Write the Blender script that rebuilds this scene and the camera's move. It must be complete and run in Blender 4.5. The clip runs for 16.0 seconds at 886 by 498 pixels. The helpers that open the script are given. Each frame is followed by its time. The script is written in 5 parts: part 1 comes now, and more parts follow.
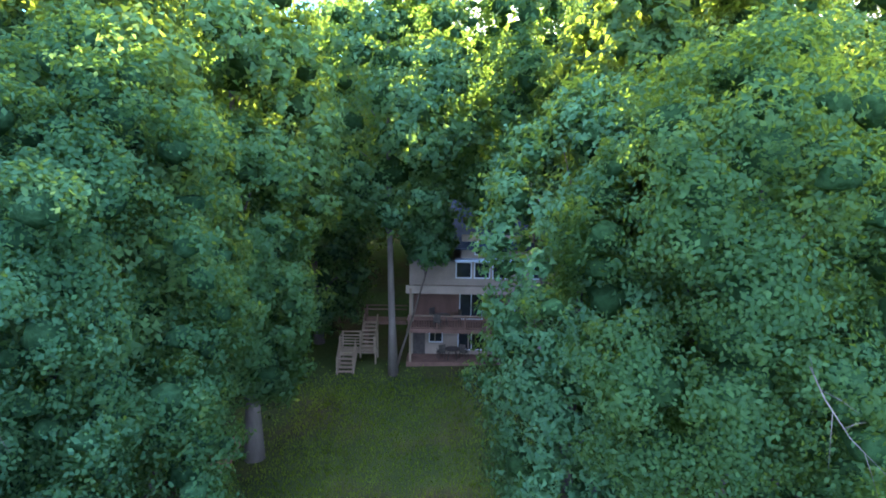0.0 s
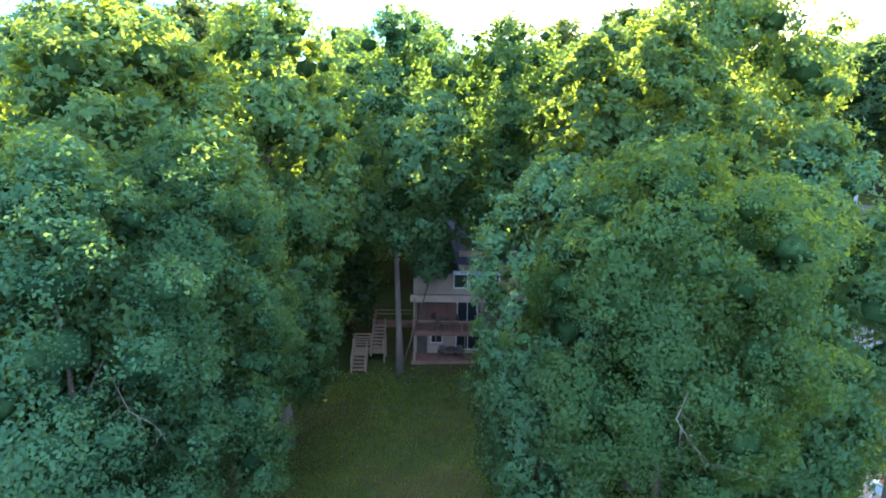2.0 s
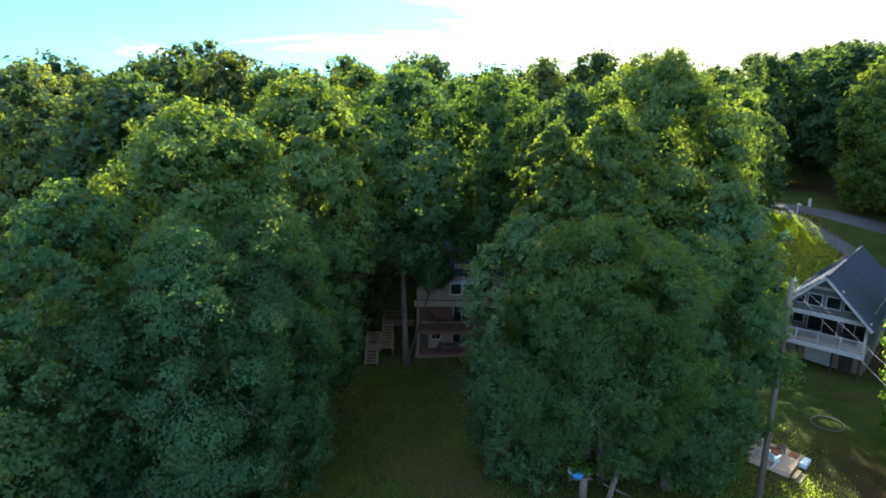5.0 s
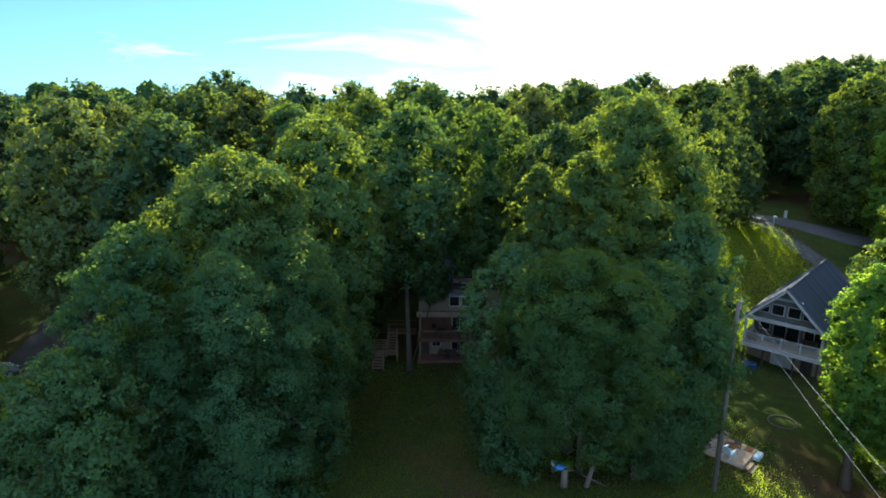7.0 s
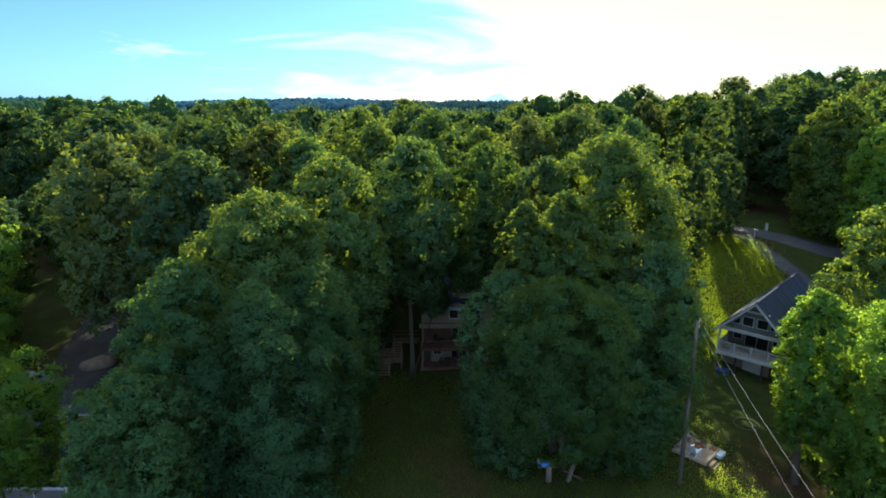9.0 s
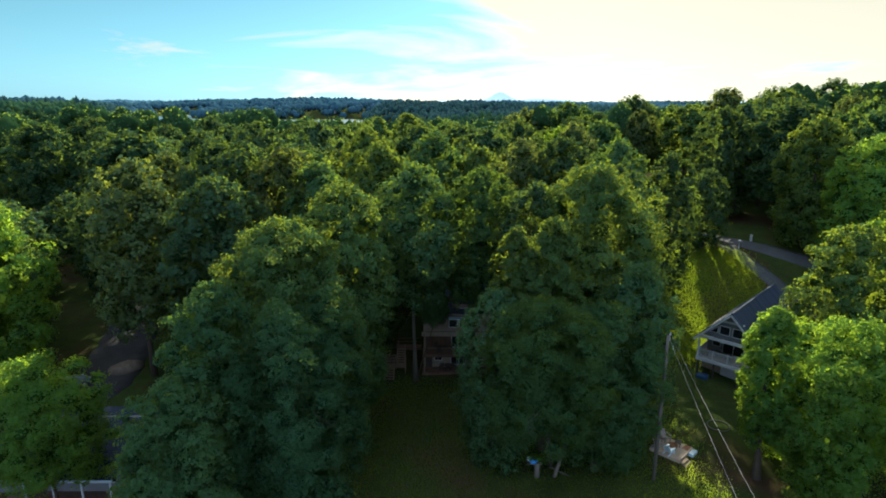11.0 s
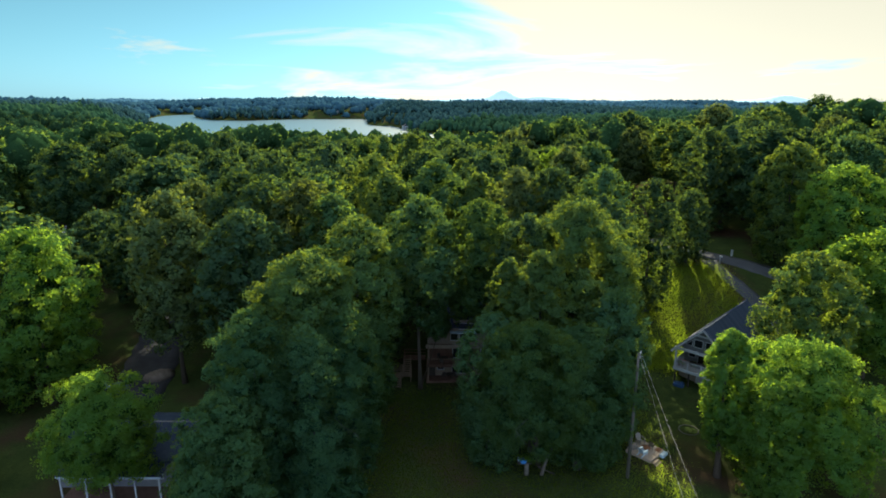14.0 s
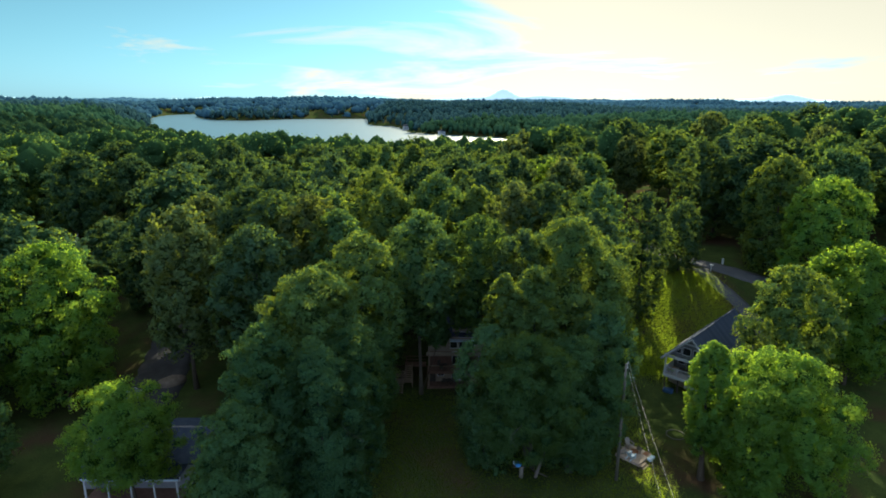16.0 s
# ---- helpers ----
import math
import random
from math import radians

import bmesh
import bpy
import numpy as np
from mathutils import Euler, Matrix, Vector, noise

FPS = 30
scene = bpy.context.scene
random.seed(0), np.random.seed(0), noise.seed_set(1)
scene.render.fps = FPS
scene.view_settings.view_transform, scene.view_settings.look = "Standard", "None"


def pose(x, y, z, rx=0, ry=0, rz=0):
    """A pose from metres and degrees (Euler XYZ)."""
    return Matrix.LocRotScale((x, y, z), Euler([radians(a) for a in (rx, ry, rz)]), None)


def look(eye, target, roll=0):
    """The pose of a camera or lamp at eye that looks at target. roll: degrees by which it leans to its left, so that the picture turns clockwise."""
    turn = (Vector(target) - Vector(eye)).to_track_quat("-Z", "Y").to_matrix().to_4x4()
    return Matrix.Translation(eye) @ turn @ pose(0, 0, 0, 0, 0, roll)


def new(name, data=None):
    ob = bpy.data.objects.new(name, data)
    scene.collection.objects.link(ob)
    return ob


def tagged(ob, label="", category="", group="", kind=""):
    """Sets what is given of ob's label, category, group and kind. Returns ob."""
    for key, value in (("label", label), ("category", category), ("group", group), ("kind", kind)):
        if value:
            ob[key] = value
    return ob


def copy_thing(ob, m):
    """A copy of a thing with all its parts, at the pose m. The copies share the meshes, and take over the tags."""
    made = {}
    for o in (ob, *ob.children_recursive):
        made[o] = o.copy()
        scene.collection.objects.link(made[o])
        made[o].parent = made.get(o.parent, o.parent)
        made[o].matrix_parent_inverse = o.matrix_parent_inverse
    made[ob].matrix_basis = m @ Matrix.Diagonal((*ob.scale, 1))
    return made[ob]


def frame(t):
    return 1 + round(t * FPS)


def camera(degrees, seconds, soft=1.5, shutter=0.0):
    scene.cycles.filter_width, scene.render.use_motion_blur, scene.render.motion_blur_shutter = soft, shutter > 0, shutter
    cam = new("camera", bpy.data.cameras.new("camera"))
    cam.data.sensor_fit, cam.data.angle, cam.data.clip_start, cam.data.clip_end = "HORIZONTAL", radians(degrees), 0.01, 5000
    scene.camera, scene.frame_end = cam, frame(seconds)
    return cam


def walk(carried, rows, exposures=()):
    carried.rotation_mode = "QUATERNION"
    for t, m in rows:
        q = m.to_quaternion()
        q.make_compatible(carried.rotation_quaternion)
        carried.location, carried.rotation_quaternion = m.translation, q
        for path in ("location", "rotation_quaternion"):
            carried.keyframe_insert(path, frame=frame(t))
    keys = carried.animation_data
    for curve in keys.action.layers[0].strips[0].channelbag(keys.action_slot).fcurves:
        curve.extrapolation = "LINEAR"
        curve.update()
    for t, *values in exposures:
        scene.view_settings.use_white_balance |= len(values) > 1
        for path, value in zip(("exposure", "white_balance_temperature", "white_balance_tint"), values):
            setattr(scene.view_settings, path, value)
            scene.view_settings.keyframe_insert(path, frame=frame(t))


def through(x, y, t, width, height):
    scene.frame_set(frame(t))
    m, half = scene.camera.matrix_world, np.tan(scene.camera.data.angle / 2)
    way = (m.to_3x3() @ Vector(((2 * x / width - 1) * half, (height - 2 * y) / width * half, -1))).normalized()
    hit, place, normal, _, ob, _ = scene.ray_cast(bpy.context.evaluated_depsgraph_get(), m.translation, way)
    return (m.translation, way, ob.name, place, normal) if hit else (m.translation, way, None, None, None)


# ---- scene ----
cam = camera(73.82, 16.0, soft=1.8)
PATH = [  # seconds, x, y, z, yaw, pitch, roll
    (0, 0.004, 0.001, 13.801, 0.117, -9.625, -0.943),
    (0.5, -0.104, -1.214, 14.617, -0.107, -10.071, -0.729),
    (1, -0.118, -2.501, 15.459, -0.160, -10.579, -0.657),
    (1.5, -0.097, -3.663, 16.233, -0.144, -11.005, -0.615),
    (2, -0.094, -4.938, 17.058, -0.075, -11.480, -0.659),
    (2.5, -0.119, -6.324, 17.895, -0.104, -11.907, -0.699),
    (3, -0.123, -7.545, 18.661, -0.160, -12.387, -0.627),
    (3.5, -0.122, -8.786, 19.473, -0.202, -12.899, -0.587),
    (4, -0.165, -10.094, 20.295, -0.289, -13.315, -0.554),
    (6.5, -0.617, -15.839, 23.907, -0.816, -13.867, -0.452),
    (7, -0.578, -17.177, 24.659, -0.758, -13.877, -0.407),
    (7.5, -0.576, -18.378, 25.499, -0.725, -13.975, -0.394),
    (8, -0.569, -19.545, 26.314, -0.684, -14.084, -0.387),
    (8.5, -0.500, -20.830, 27.161, -0.627, -14.099, -0.323),
    (9, -0.399, -22.133, 27.934, -0.540, -14.021, -0.193),
    (11.5, -0.228, -27.934, 31.783, -0.238, -14.219, -0.190),
    (12, -0.210, -29.096, 32.637, -0.186, -14.264, -0.142),
    (12.5, -0.234, -30.077, 33.319, -0.179, -14.277, -0.189),
    (13, -0.222, -31.197, 34.085, -0.107, -14.319, -0.189),
    (13.5, -0.240, -32.211, 34.813, -0.094, -14.355, -0.188),
    (14, -0.257, -33.253, 35.542, -0.075, -14.352, -0.189),
    (14.5, -0.260, -34.102, 36.215, -0.087, -14.349, -0.189),
    (15, -0.255, -34.861, 36.910, -0.088, -14.378, -0.189),
    (15.5, -0.220, -35.600, 37.543, -0.037, -14.424, -0.189),
    (16, -0.168, -36.230, 38.110, 0.002, -14.473, -0.188),
]
walk(cam, [(t, pose(x, y, z, 90 + pitch, roll, yaw)) for t, x, y, z, yaw, pitch, roll in PATH],
     [(0.0, 4.5, 5500, 22), (1.0, 4.45, 5500, 22), (2.0, 4.25, 5600, 22), (3.0, 3.85, 5700, 20), (4.0, 3.2, 5800, 18), (6.5, 2.38, 6000, 13), (9.0, 2.0, 6200, 11), (16.0, 1.75, 6300, 9)])

# ---- light ----
SUN_AZ, SUN_EL = 10.5, 25.0  # degrees to the right of the view's axis, and above the horizon
sun_way = Vector((math.sin(radians(SUN_AZ)) * math.cos(radians(SUN_EL)), math.cos(radians(SUN_AZ)) * math.cos(radians(SUN_EL)), math.sin(radians(SUN_EL))))
sun = new("sun", bpy.data.lights.new("sun", "SUN"))
sun.data.energy, sun.data.angle, sun.data.color = 3.4, radians(0.6), (1.0, 0.88, 0.62)
sun.matrix_world = look(sun_way * 200, (0, 0, 0))

world = bpy.data.worlds.new("sky")
scene.world = world
world.use_nodes = True
wt = world.node_tree
wt.nodes.clear()


def wnode(kind, **kw):
    n = wt.nodes.new(kind)
    for k, v in kw.items():
        n.inputs[k].default_value = v
    return n


def wlink(a, b):
    wt.links.new(a, b)


sky = wnode("ShaderNodeTexSky")
sky.sky_type, sky.sun_disc = "NISHITA", False
sky.sun_elevation, sky.sun_rotation = radians(SUN_EL), radians(SUN_AZ)
sky.air_density, sky.dust_density, sky.ozone_density = 1.0, 0.25, 4.0
# haze evens the air's colour out towards the horizon
tone = wnode("ShaderNodeRGBToBW")
wlink(sky.outputs[0], tone.inputs[0])
tint = wnode("ShaderNodeVectorMath")
tint.operation = "SCALE"
tint.inputs[0].default_value = (0.20, 0.58, 0.72)
wlink(tone.outputs[0], tint.inputs["Scale"])
air = wnode("ShaderNodeMix", Factor=0.85)
air.data_type = "RGBA"
air.inputs["Factor"].default_value = 0.85
wlink(sky.outputs[0], air.inputs["A"])
wlink(tint.outputs[0], air.inputs["B"])
coord = wnode("ShaderNodeTexCoord")
sep = wnode("ShaderNodeSeparateXYZ")
wlink(coord.outputs["Generated"], sep.inputs[0])
lift = wnode("ShaderNodeMath")
lift.operation = "MAXIMUM"
lift.inputs[1].default_value = 0.0
wlink(sep.outputs["Z"], lift.inputs[0])
add = wnode("ShaderNodeMath")
add.operation = "ADD"
add.inputs[1].default_value = 0.10
wlink(lift.outputs[0], add.inputs[0])
plane = wnode("ShaderNodeCombineXYZ")
for axis, scale in (("X", 1.0), ("Y", 1.0)):
    d = wnode("ShaderNodeMath")
    d.operation = "DIVIDE"
    wlink(sep.outputs[axis], d.inputs[0])
    wlink(add.outputs[0], d.inputs[1])
    wlink(d.outputs[0], plane.inputs[axis])
# wind-drawn cloud sheets: wide noise, stretched sideways by the perspective of the layer
cloud = wnode("ShaderNodeTexNoise", Scale=0.42, Detail=9.0, Roughness=0.60, Distortion=0.6)
cloud.noise_dimensions = "3D"
shift = wnode("ShaderNodeVectorMath")
shift.operation = "ADD"
shift.inputs[1].default_value = (1.3, 2.2, 7.3)
wlink(plane.outputs[0], shift.inputs[0])
wlink(shift.outputs[0], cloud.inputs["Vector"])
# the clouds part towards the left of the sun
facing = wnode("ShaderNodeVectorMath")
facing.operation = "DOT_PRODUCT"
facing.inputs[1].default_value = (-0.45, 0.89, 0.08)
wlink(coord.outputs["Generated"], facing.inputs[0])
gap = wnode("ShaderNodeMapRange")
gap.inputs["From Min"].default_value, gap.inputs["From Max"].default_value = 0.80, 0.985
gap.inputs["To Min"].default_value, gap.inputs["To Max"].default_value = 0.20, -0.09
wlink(facing.outputs["Value"], gap.inputs["Value"])
cover = wnode("ShaderNodeMath")
cover.operation = "ADD"
wlink(cloud.outputs["Fac"], cover.inputs[0])
wlink(gap.outputs[0], cover.inputs[1])
ramp = wnode("ShaderNodeValToRGB")
ramp.color_ramp.elements[0].position, ramp.color_ramp.elements[1].position = 0.47, 0.63
wlink(cover.outputs[0], ramp.inputs[0])
# clouds: the sky's own light, whitened, and sunlight scattered in them
glow = wnode("ShaderNodeRGBToBW")
wlink(sky.outputs[0], glow.inputs[0])
veil = wnode("ShaderNodeMath")
veil.operation = "MULTIPLY_ADD"
veil.inputs[1].default_value, veil.inputs[2].default_value = 0.24, 3.5
wlink(glow.outputs[0], veil.inputs[0])
warm = wnode("ShaderNodeVectorMath")
warm.operation = "SCALE"
# cream clouds round the sun; unseen ones opposite it brightened blue to fill shade
toward = wnode("ShaderNodeVectorMath")
toward.operation = "DOT_PRODUCT"
toward.inputs[1].default_value = sun_way
wlink(coord.outputs["Generated"], toward.inputs[0])
near_sun = wnode("ShaderNodeMapRange")
near_sun.inputs["From Min"].default_value, near_sun.inputs["From Max"].default_value = 0.10, 0.72
wlink(toward.outputs["Value"], near_sun.inputs["Value"])
cream = wnode("ShaderNodeMix")
cream.data_type = "RGBA"
cream.inputs["A"].default_value, cream.inputs["B"].default_value = (1.22, 1.44, 1.78, 1), (1.06, 1.02, 0.80, 1)
wlink(near_sun.outputs[0], cream.inputs["Factor"])
wlink(cream.outputs["Result"], warm.inputs[0])
wlink(veil.outputs[0], warm.inputs["Scale"])
mixc = wnode("ShaderNodeMix")
mixc.data_type = "RGBA"
wlink(ramp.outputs["Color"], mixc.inputs["Factor"])
wlink(air.outputs["Result"], mixc.inputs["A"])
wlink(warm.outputs[0], mixc.inputs["B"])
bg = wnode("ShaderNodeBackground", Strength=0.05)
wlink(mixc.outputs["Result"], bg.inputs["Color"])
out = wnode("ShaderNodeOutputWorld")
wlink(bg.outputs[0], out.inputs["Surface"])


# ---- materials ----
def material(name, rough=0.8, metal=0.0, spec=0.3):
    m = bpy.data.materials.new(name)
    m.use_nodes = True
    nt = m.node_tree
    b = nt.nodes["Principled BSDF"]
    b.inputs["Roughness"].default_value, b.inputs["Metallic"].default_value = rough, metal
    b.inputs["Specular IOR Level"].default_value = spec
    return m, nt, b


def noise_tex(nt, scale, detail=4.0, rough=0.6, coords="Object", stretch=(1, 1, 1)):
    tc, mp, tx = nt.nodes.new("ShaderNodeTexCoord"), nt.nodes.new("ShaderNodeMapping"), nt.nodes.new("ShaderNodeTexNoise")
    mp.inputs["Scale"].default_value = stretch
    tx.inputs["Scale"].default_value, tx.inputs["Detail"].default_value, tx.inputs["Roughness"].default_value = scale, detail, rough
    nt.links.new(tc.outputs[coords], mp.inputs[0])
    nt.links.new(mp.outputs[0], tx.inputs["Vector"])
    return tx


def mixed(nt, fac, a, b, lo=0.35, hi=0.65):
    """A mix of two colours (or sockets) by a factor socket, sharpened between lo and hi."""
    r, m = nt.nodes.new("ShaderNodeMapRange"), nt.nodes.new("ShaderNodeMix")
    r.inputs["From Min"].default_value, r.inputs["From Max"].default_value = lo, hi
    m.data_type = "RGBA"
    nt.links.new(fac, r.inputs["Value"])
    nt.links.new(r.outputs[0], m.inputs["Factor"])
    for sock, c in ((m.inputs["A"], a), (m.inputs["B"], b)):
        if isinstance(c, tuple):
            sock.default_value = (*c, 1)
        else:
            nt.links.new(c, sock)
    return m.outputs["Result"]


def bump(nt, bsdf, height, strength=0.4, distance=0.05):
    b = nt.nodes.new("ShaderNodeBump")
    b.inputs["Strength"].default_value, b.inputs["Distance"].default_value = strength, distance
    nt.links.new(height, b.inputs["Height"])
    nt.links.new(b.outputs[0], bsdf.inputs["Normal"])


def surface(name, a, b, scale=6.0, rough=0.8, fine=40.0, stretch=(1, 1, 1), bump_by=0.3, metal=0.0, spec=0.3, coords="Object"):
    """A plain worn surface: two tones at a wide scale, fine grain in tone and relief."""
    m, nt, bs = material(name, rough, metal, spec)
    wide, grain = noise_tex(nt, scale, 3, coords=coords, stretch=stretch), noise_tex(nt, fine, 3, coords=coords, stretch=stretch)
    base = mixed(nt, wide.outputs["Fac"], a, b)
    dark = tuple(0.72 * (x + y) / 2 for x, y in zip(a, b))
    col = mixed(nt, grain.outputs["Fac"], dark, base, 0.2, 0.5)
    nt.links.new(col, bs.inputs["Base Color"])
    bump(nt, bs, grain.outputs["Fac"], bump_by, 0.01)
    return m


def foliage(name, dark, light, glow, through=0.45, rough=0.9):
    """Leaves: each one's tone by chance, each tree's tone by chance, sunlight let through in yellow-green."""
    m, nt, bs = material(name, rough, 0.0, 0.0)
    geo, info = nt.nodes.new("ShaderNodeNewGeometry"), nt.nodes.new("ShaderNodeObjectInfo")
    tone = mixed(nt, geo.outputs["Random Per Island"], dark, light, 0.0, 1.0)
    tree = nt.nodes.new("ShaderNodeHueSaturation")
    h = nt.nodes.new("ShaderNodeMapRange")
    h.inputs["To Min"].default_value, h.inputs["To Max"].default_value = 0.484, 0.512
    v = nt.nodes.new("ShaderNodeMapRange")
    v.inputs["To Min"].default_value, v.inputs["To Max"].default_value = 0.76, 1.2
    nt.links.new(info.outputs["Random"], h.inputs["Value"])
    nt.links.new(info.outputs["Random"], v.inputs["Value"])
    nt.links.new(h.outputs[0], tree.inputs["Hue"])
    nt.links.new(v.outputs[0], tree.inputs["Value"])
    nt.links.new(tone, tree.inputs["Color"])
    nt.links.new(tree.outputs[0], bs.inputs["Base Color"])
    tr, mx = nt.nodes.new("ShaderNodeBsdfTranslucent"), nt.nodes.new("ShaderNodeMixShader")
    glowing = mixed(nt, geo.outputs["Random Per Island"], tuple(0.78 * g for g in glow), glow, 0.0, 1.0)
    nt.links.new(glowing, tr.inputs["Color"])
    mx.inputs[0].default_value = through
    nt.links.new(bs.outputs[0], mx.inputs[1])
    nt.links.new(tr.outputs[0], mx.inputs[2])
    nt.links.new(mx.outputs[0], nt.nodes["Material Output"].inputs["Surface"])
    return m


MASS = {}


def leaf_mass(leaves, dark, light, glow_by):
    """The dense body of twigs and leaves inside a tree's clumps: leaf colour darkened for inner shade."""
    m, nt, bs = material("inner_shade_" + leaves.name, 1.0, 0.0, 0.0)
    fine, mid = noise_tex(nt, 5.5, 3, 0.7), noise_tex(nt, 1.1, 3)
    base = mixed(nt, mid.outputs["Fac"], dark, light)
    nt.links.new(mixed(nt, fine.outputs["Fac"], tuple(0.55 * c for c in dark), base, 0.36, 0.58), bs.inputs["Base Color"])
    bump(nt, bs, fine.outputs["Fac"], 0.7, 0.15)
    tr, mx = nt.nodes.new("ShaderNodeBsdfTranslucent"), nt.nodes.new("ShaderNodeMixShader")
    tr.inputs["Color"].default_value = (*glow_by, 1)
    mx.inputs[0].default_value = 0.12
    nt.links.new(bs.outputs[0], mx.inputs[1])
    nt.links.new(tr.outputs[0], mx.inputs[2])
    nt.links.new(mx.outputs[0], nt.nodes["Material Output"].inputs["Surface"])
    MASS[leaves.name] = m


LEAF_OAK = foliage("leaves_oak", (0.030, 0.084, 0.052), (0.062, 0.144, 0.070), (0.260, 0.390, 0.036), 0.43)
LEAF_POPLAR = foliage("leaves_poplar", (0.036, 0.092, 0.050), (0.076, 0.158, 0.064), (0.340, 0.440, 0.034), 0.47)
LEAF_LIGHT = foliage("leaves_light", (0.038, 0.112, 0.044), (0.078, 0.180, 0.056), (0.440, 0.660, 0.042), 0.52)
LEAF_DARK = foliage("leaves_dark", (0.026, 0.068, 0.050), (0.052, 0.114, 0.066), (0.215, 0.315, 0.036), 0.42)
LEAF_TEAL = foliage("leaves_teal", (0.028, 0.086, 0.060), (0.056, 0.142, 0.080), (0.240, 0.390, 0.052), 0.44)
LEAF_OLIVE = foliage("leaves_olive", (0.042, 0.084, 0.050), (0.088, 0.142, 0.066), (0.285, 0.350, 0.040), 0.44)
# leaf colours darkened to stand in for the shade inside the crowns
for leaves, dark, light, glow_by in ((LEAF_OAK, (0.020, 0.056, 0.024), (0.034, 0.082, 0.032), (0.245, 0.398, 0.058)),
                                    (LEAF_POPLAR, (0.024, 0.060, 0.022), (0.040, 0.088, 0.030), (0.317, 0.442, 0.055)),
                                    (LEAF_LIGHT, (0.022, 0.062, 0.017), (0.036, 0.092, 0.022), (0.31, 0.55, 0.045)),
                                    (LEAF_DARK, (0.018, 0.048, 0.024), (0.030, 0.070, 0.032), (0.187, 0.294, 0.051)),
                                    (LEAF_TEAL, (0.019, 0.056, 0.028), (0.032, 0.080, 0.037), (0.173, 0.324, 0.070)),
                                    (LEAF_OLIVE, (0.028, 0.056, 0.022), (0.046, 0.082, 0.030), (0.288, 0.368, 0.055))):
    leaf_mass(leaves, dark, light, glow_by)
GRASS = foliage("grass_blades", (0.034, 0.056, 0.022), (0.056, 0.084, 0.027), (0.50, 0.70, 0.035), 0.60)
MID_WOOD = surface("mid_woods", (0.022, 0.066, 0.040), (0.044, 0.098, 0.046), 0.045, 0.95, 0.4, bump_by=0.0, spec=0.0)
# haze is put into these three wood colours, bluer with distance
HAZED_FAR_WOOD = surface("hazed_far_woods", (0.024, 0.066, 0.078), (0.042, 0.094, 0.090), 0.03, 0.95, 0.2, bump_by=0.0, spec=0.0)
HAZED_DISTANT_WOOD = surface("hazed_distant_woods", (0.032, 0.092, 0.140), (0.046, 0.112, 0.155), 0.012, 0.95, 0.08, bump_by=0.0, spec=0.0)
HAZED_HILL_WOOD = surface("hazed_hill_woods", (0.070, 0.175, 0.265), (0.090, 0.205, 0.290), 0.006, 0.95, 0.05, bump_by=0.0, spec=0.0)
BARK = surface("bark", (0.052, 0.045, 0.036), (0.085, 0.074, 0.062), 2.0, 0.95, 18.0, (1, 1, 0.25), 0.9)
PALE_BARK = surface("pale_bark", (0.125, 0.118, 0.108), (0.085, 0.078, 0.070), 1.5, 0.9, 14.0, (1, 1, 0.3), 0.6)
TRIM = surface("white_trim", (0.38, 0.44, 0.50), (0.46, 0.51, 0.57), 1.5, 0.5, 30.0, bump_by=0.05)
GREY_SIDING = surface("grey_siding", (0.115, 0.135, 0.155), (0.155, 0.175, 0.195), 0.8, 0.7, 30.0, bump_by=0.1)
BEIGE_SIDING = surface("beige_siding", (0.20, 0.175, 0.145), (0.26, 0.23, 0.19), 0.7, 0.8, 25.0, bump_by=0.1)
STAINED = surface("stained_wood", (0.095, 0.058, 0.046), (0.14, 0.088, 0.070), 1.5, 0.8, 30.0, (1, 1, 0.3), 0.4)
DECK_WOOD = surface("deck_wood", (0.36, 0.29, 0.23), (0.46, 0.39, 0.33), 1.2, 0.85, 35.0, (0.3, 1, 1), 0.3)
STAIR_WOOD = surface("stair_wood", (0.16, 0.13, 0.095), (0.22, 0.18, 0.135), 1.2, 0.85, 35.0, bump_by=0.3)
POLE_WOOD = surface("pole_wood", (0.085, 0.085, 0.078), (0.13, 0.13, 0.118), 1.5, 0.95, 22.0, (1, 1, 0.1), 0.6)
CONCRETE = surface("concrete", (0.42, 0.40, 0.37), (0.34, 0.33, 0.31), 1.0, 0.9, 30.0, bump_by=0.3)
ASPHALT = surface("asphalt", (0.030, 0.033, 0.040), (0.050, 0.054, 0.062), 0.5, 0.9, 60.0, bump_by=0.5)
ROAD_GREY = surface("worn_asphalt", (0.052, 0.062, 0.078), (0.076, 0.086, 0.102), 0.3, 0.9, 30.0, bump_by=0.5)
SHINGLE = surface("shingles", (0.026, 0.042, 0.072), (0.044, 0.062, 0.096), 1.2, 0.95, 12.0, bump_by=0.6, spec=0.1)
METAL = surface("galvanised", (0.40, 0.42, 0.44), (0.52, 0.53, 0.54), 3.0, 0.45, 30.0, metal=0.8, bump_by=0.05)
WIRE = surface("cable", (0.36, 0.38, 0.40), (0.45, 0.47, 0.49), 3.0, 0.5, 30.0, metal=0.2, bump_by=0.0)
COVER_BLUE = surface("dark_blue_cover", (0.012, 0.045, 0.12), (0.02, 0.07, 0.17), 3.0, 0.6, 20.0, bump_by=0.1)
BLUE = surface("blue_paint", (0.02, 0.16, 0.50), (0.04, 0.24, 0.62), 3.0, 0.5, 20.0, bump_by=0.1)
PALE_BLUE = surface("pale_blue_cover", (0.35, 0.52, 0.68), (0.48, 0.64, 0.76), 3.0, 0.6, 20.0, bump_by=0.1)
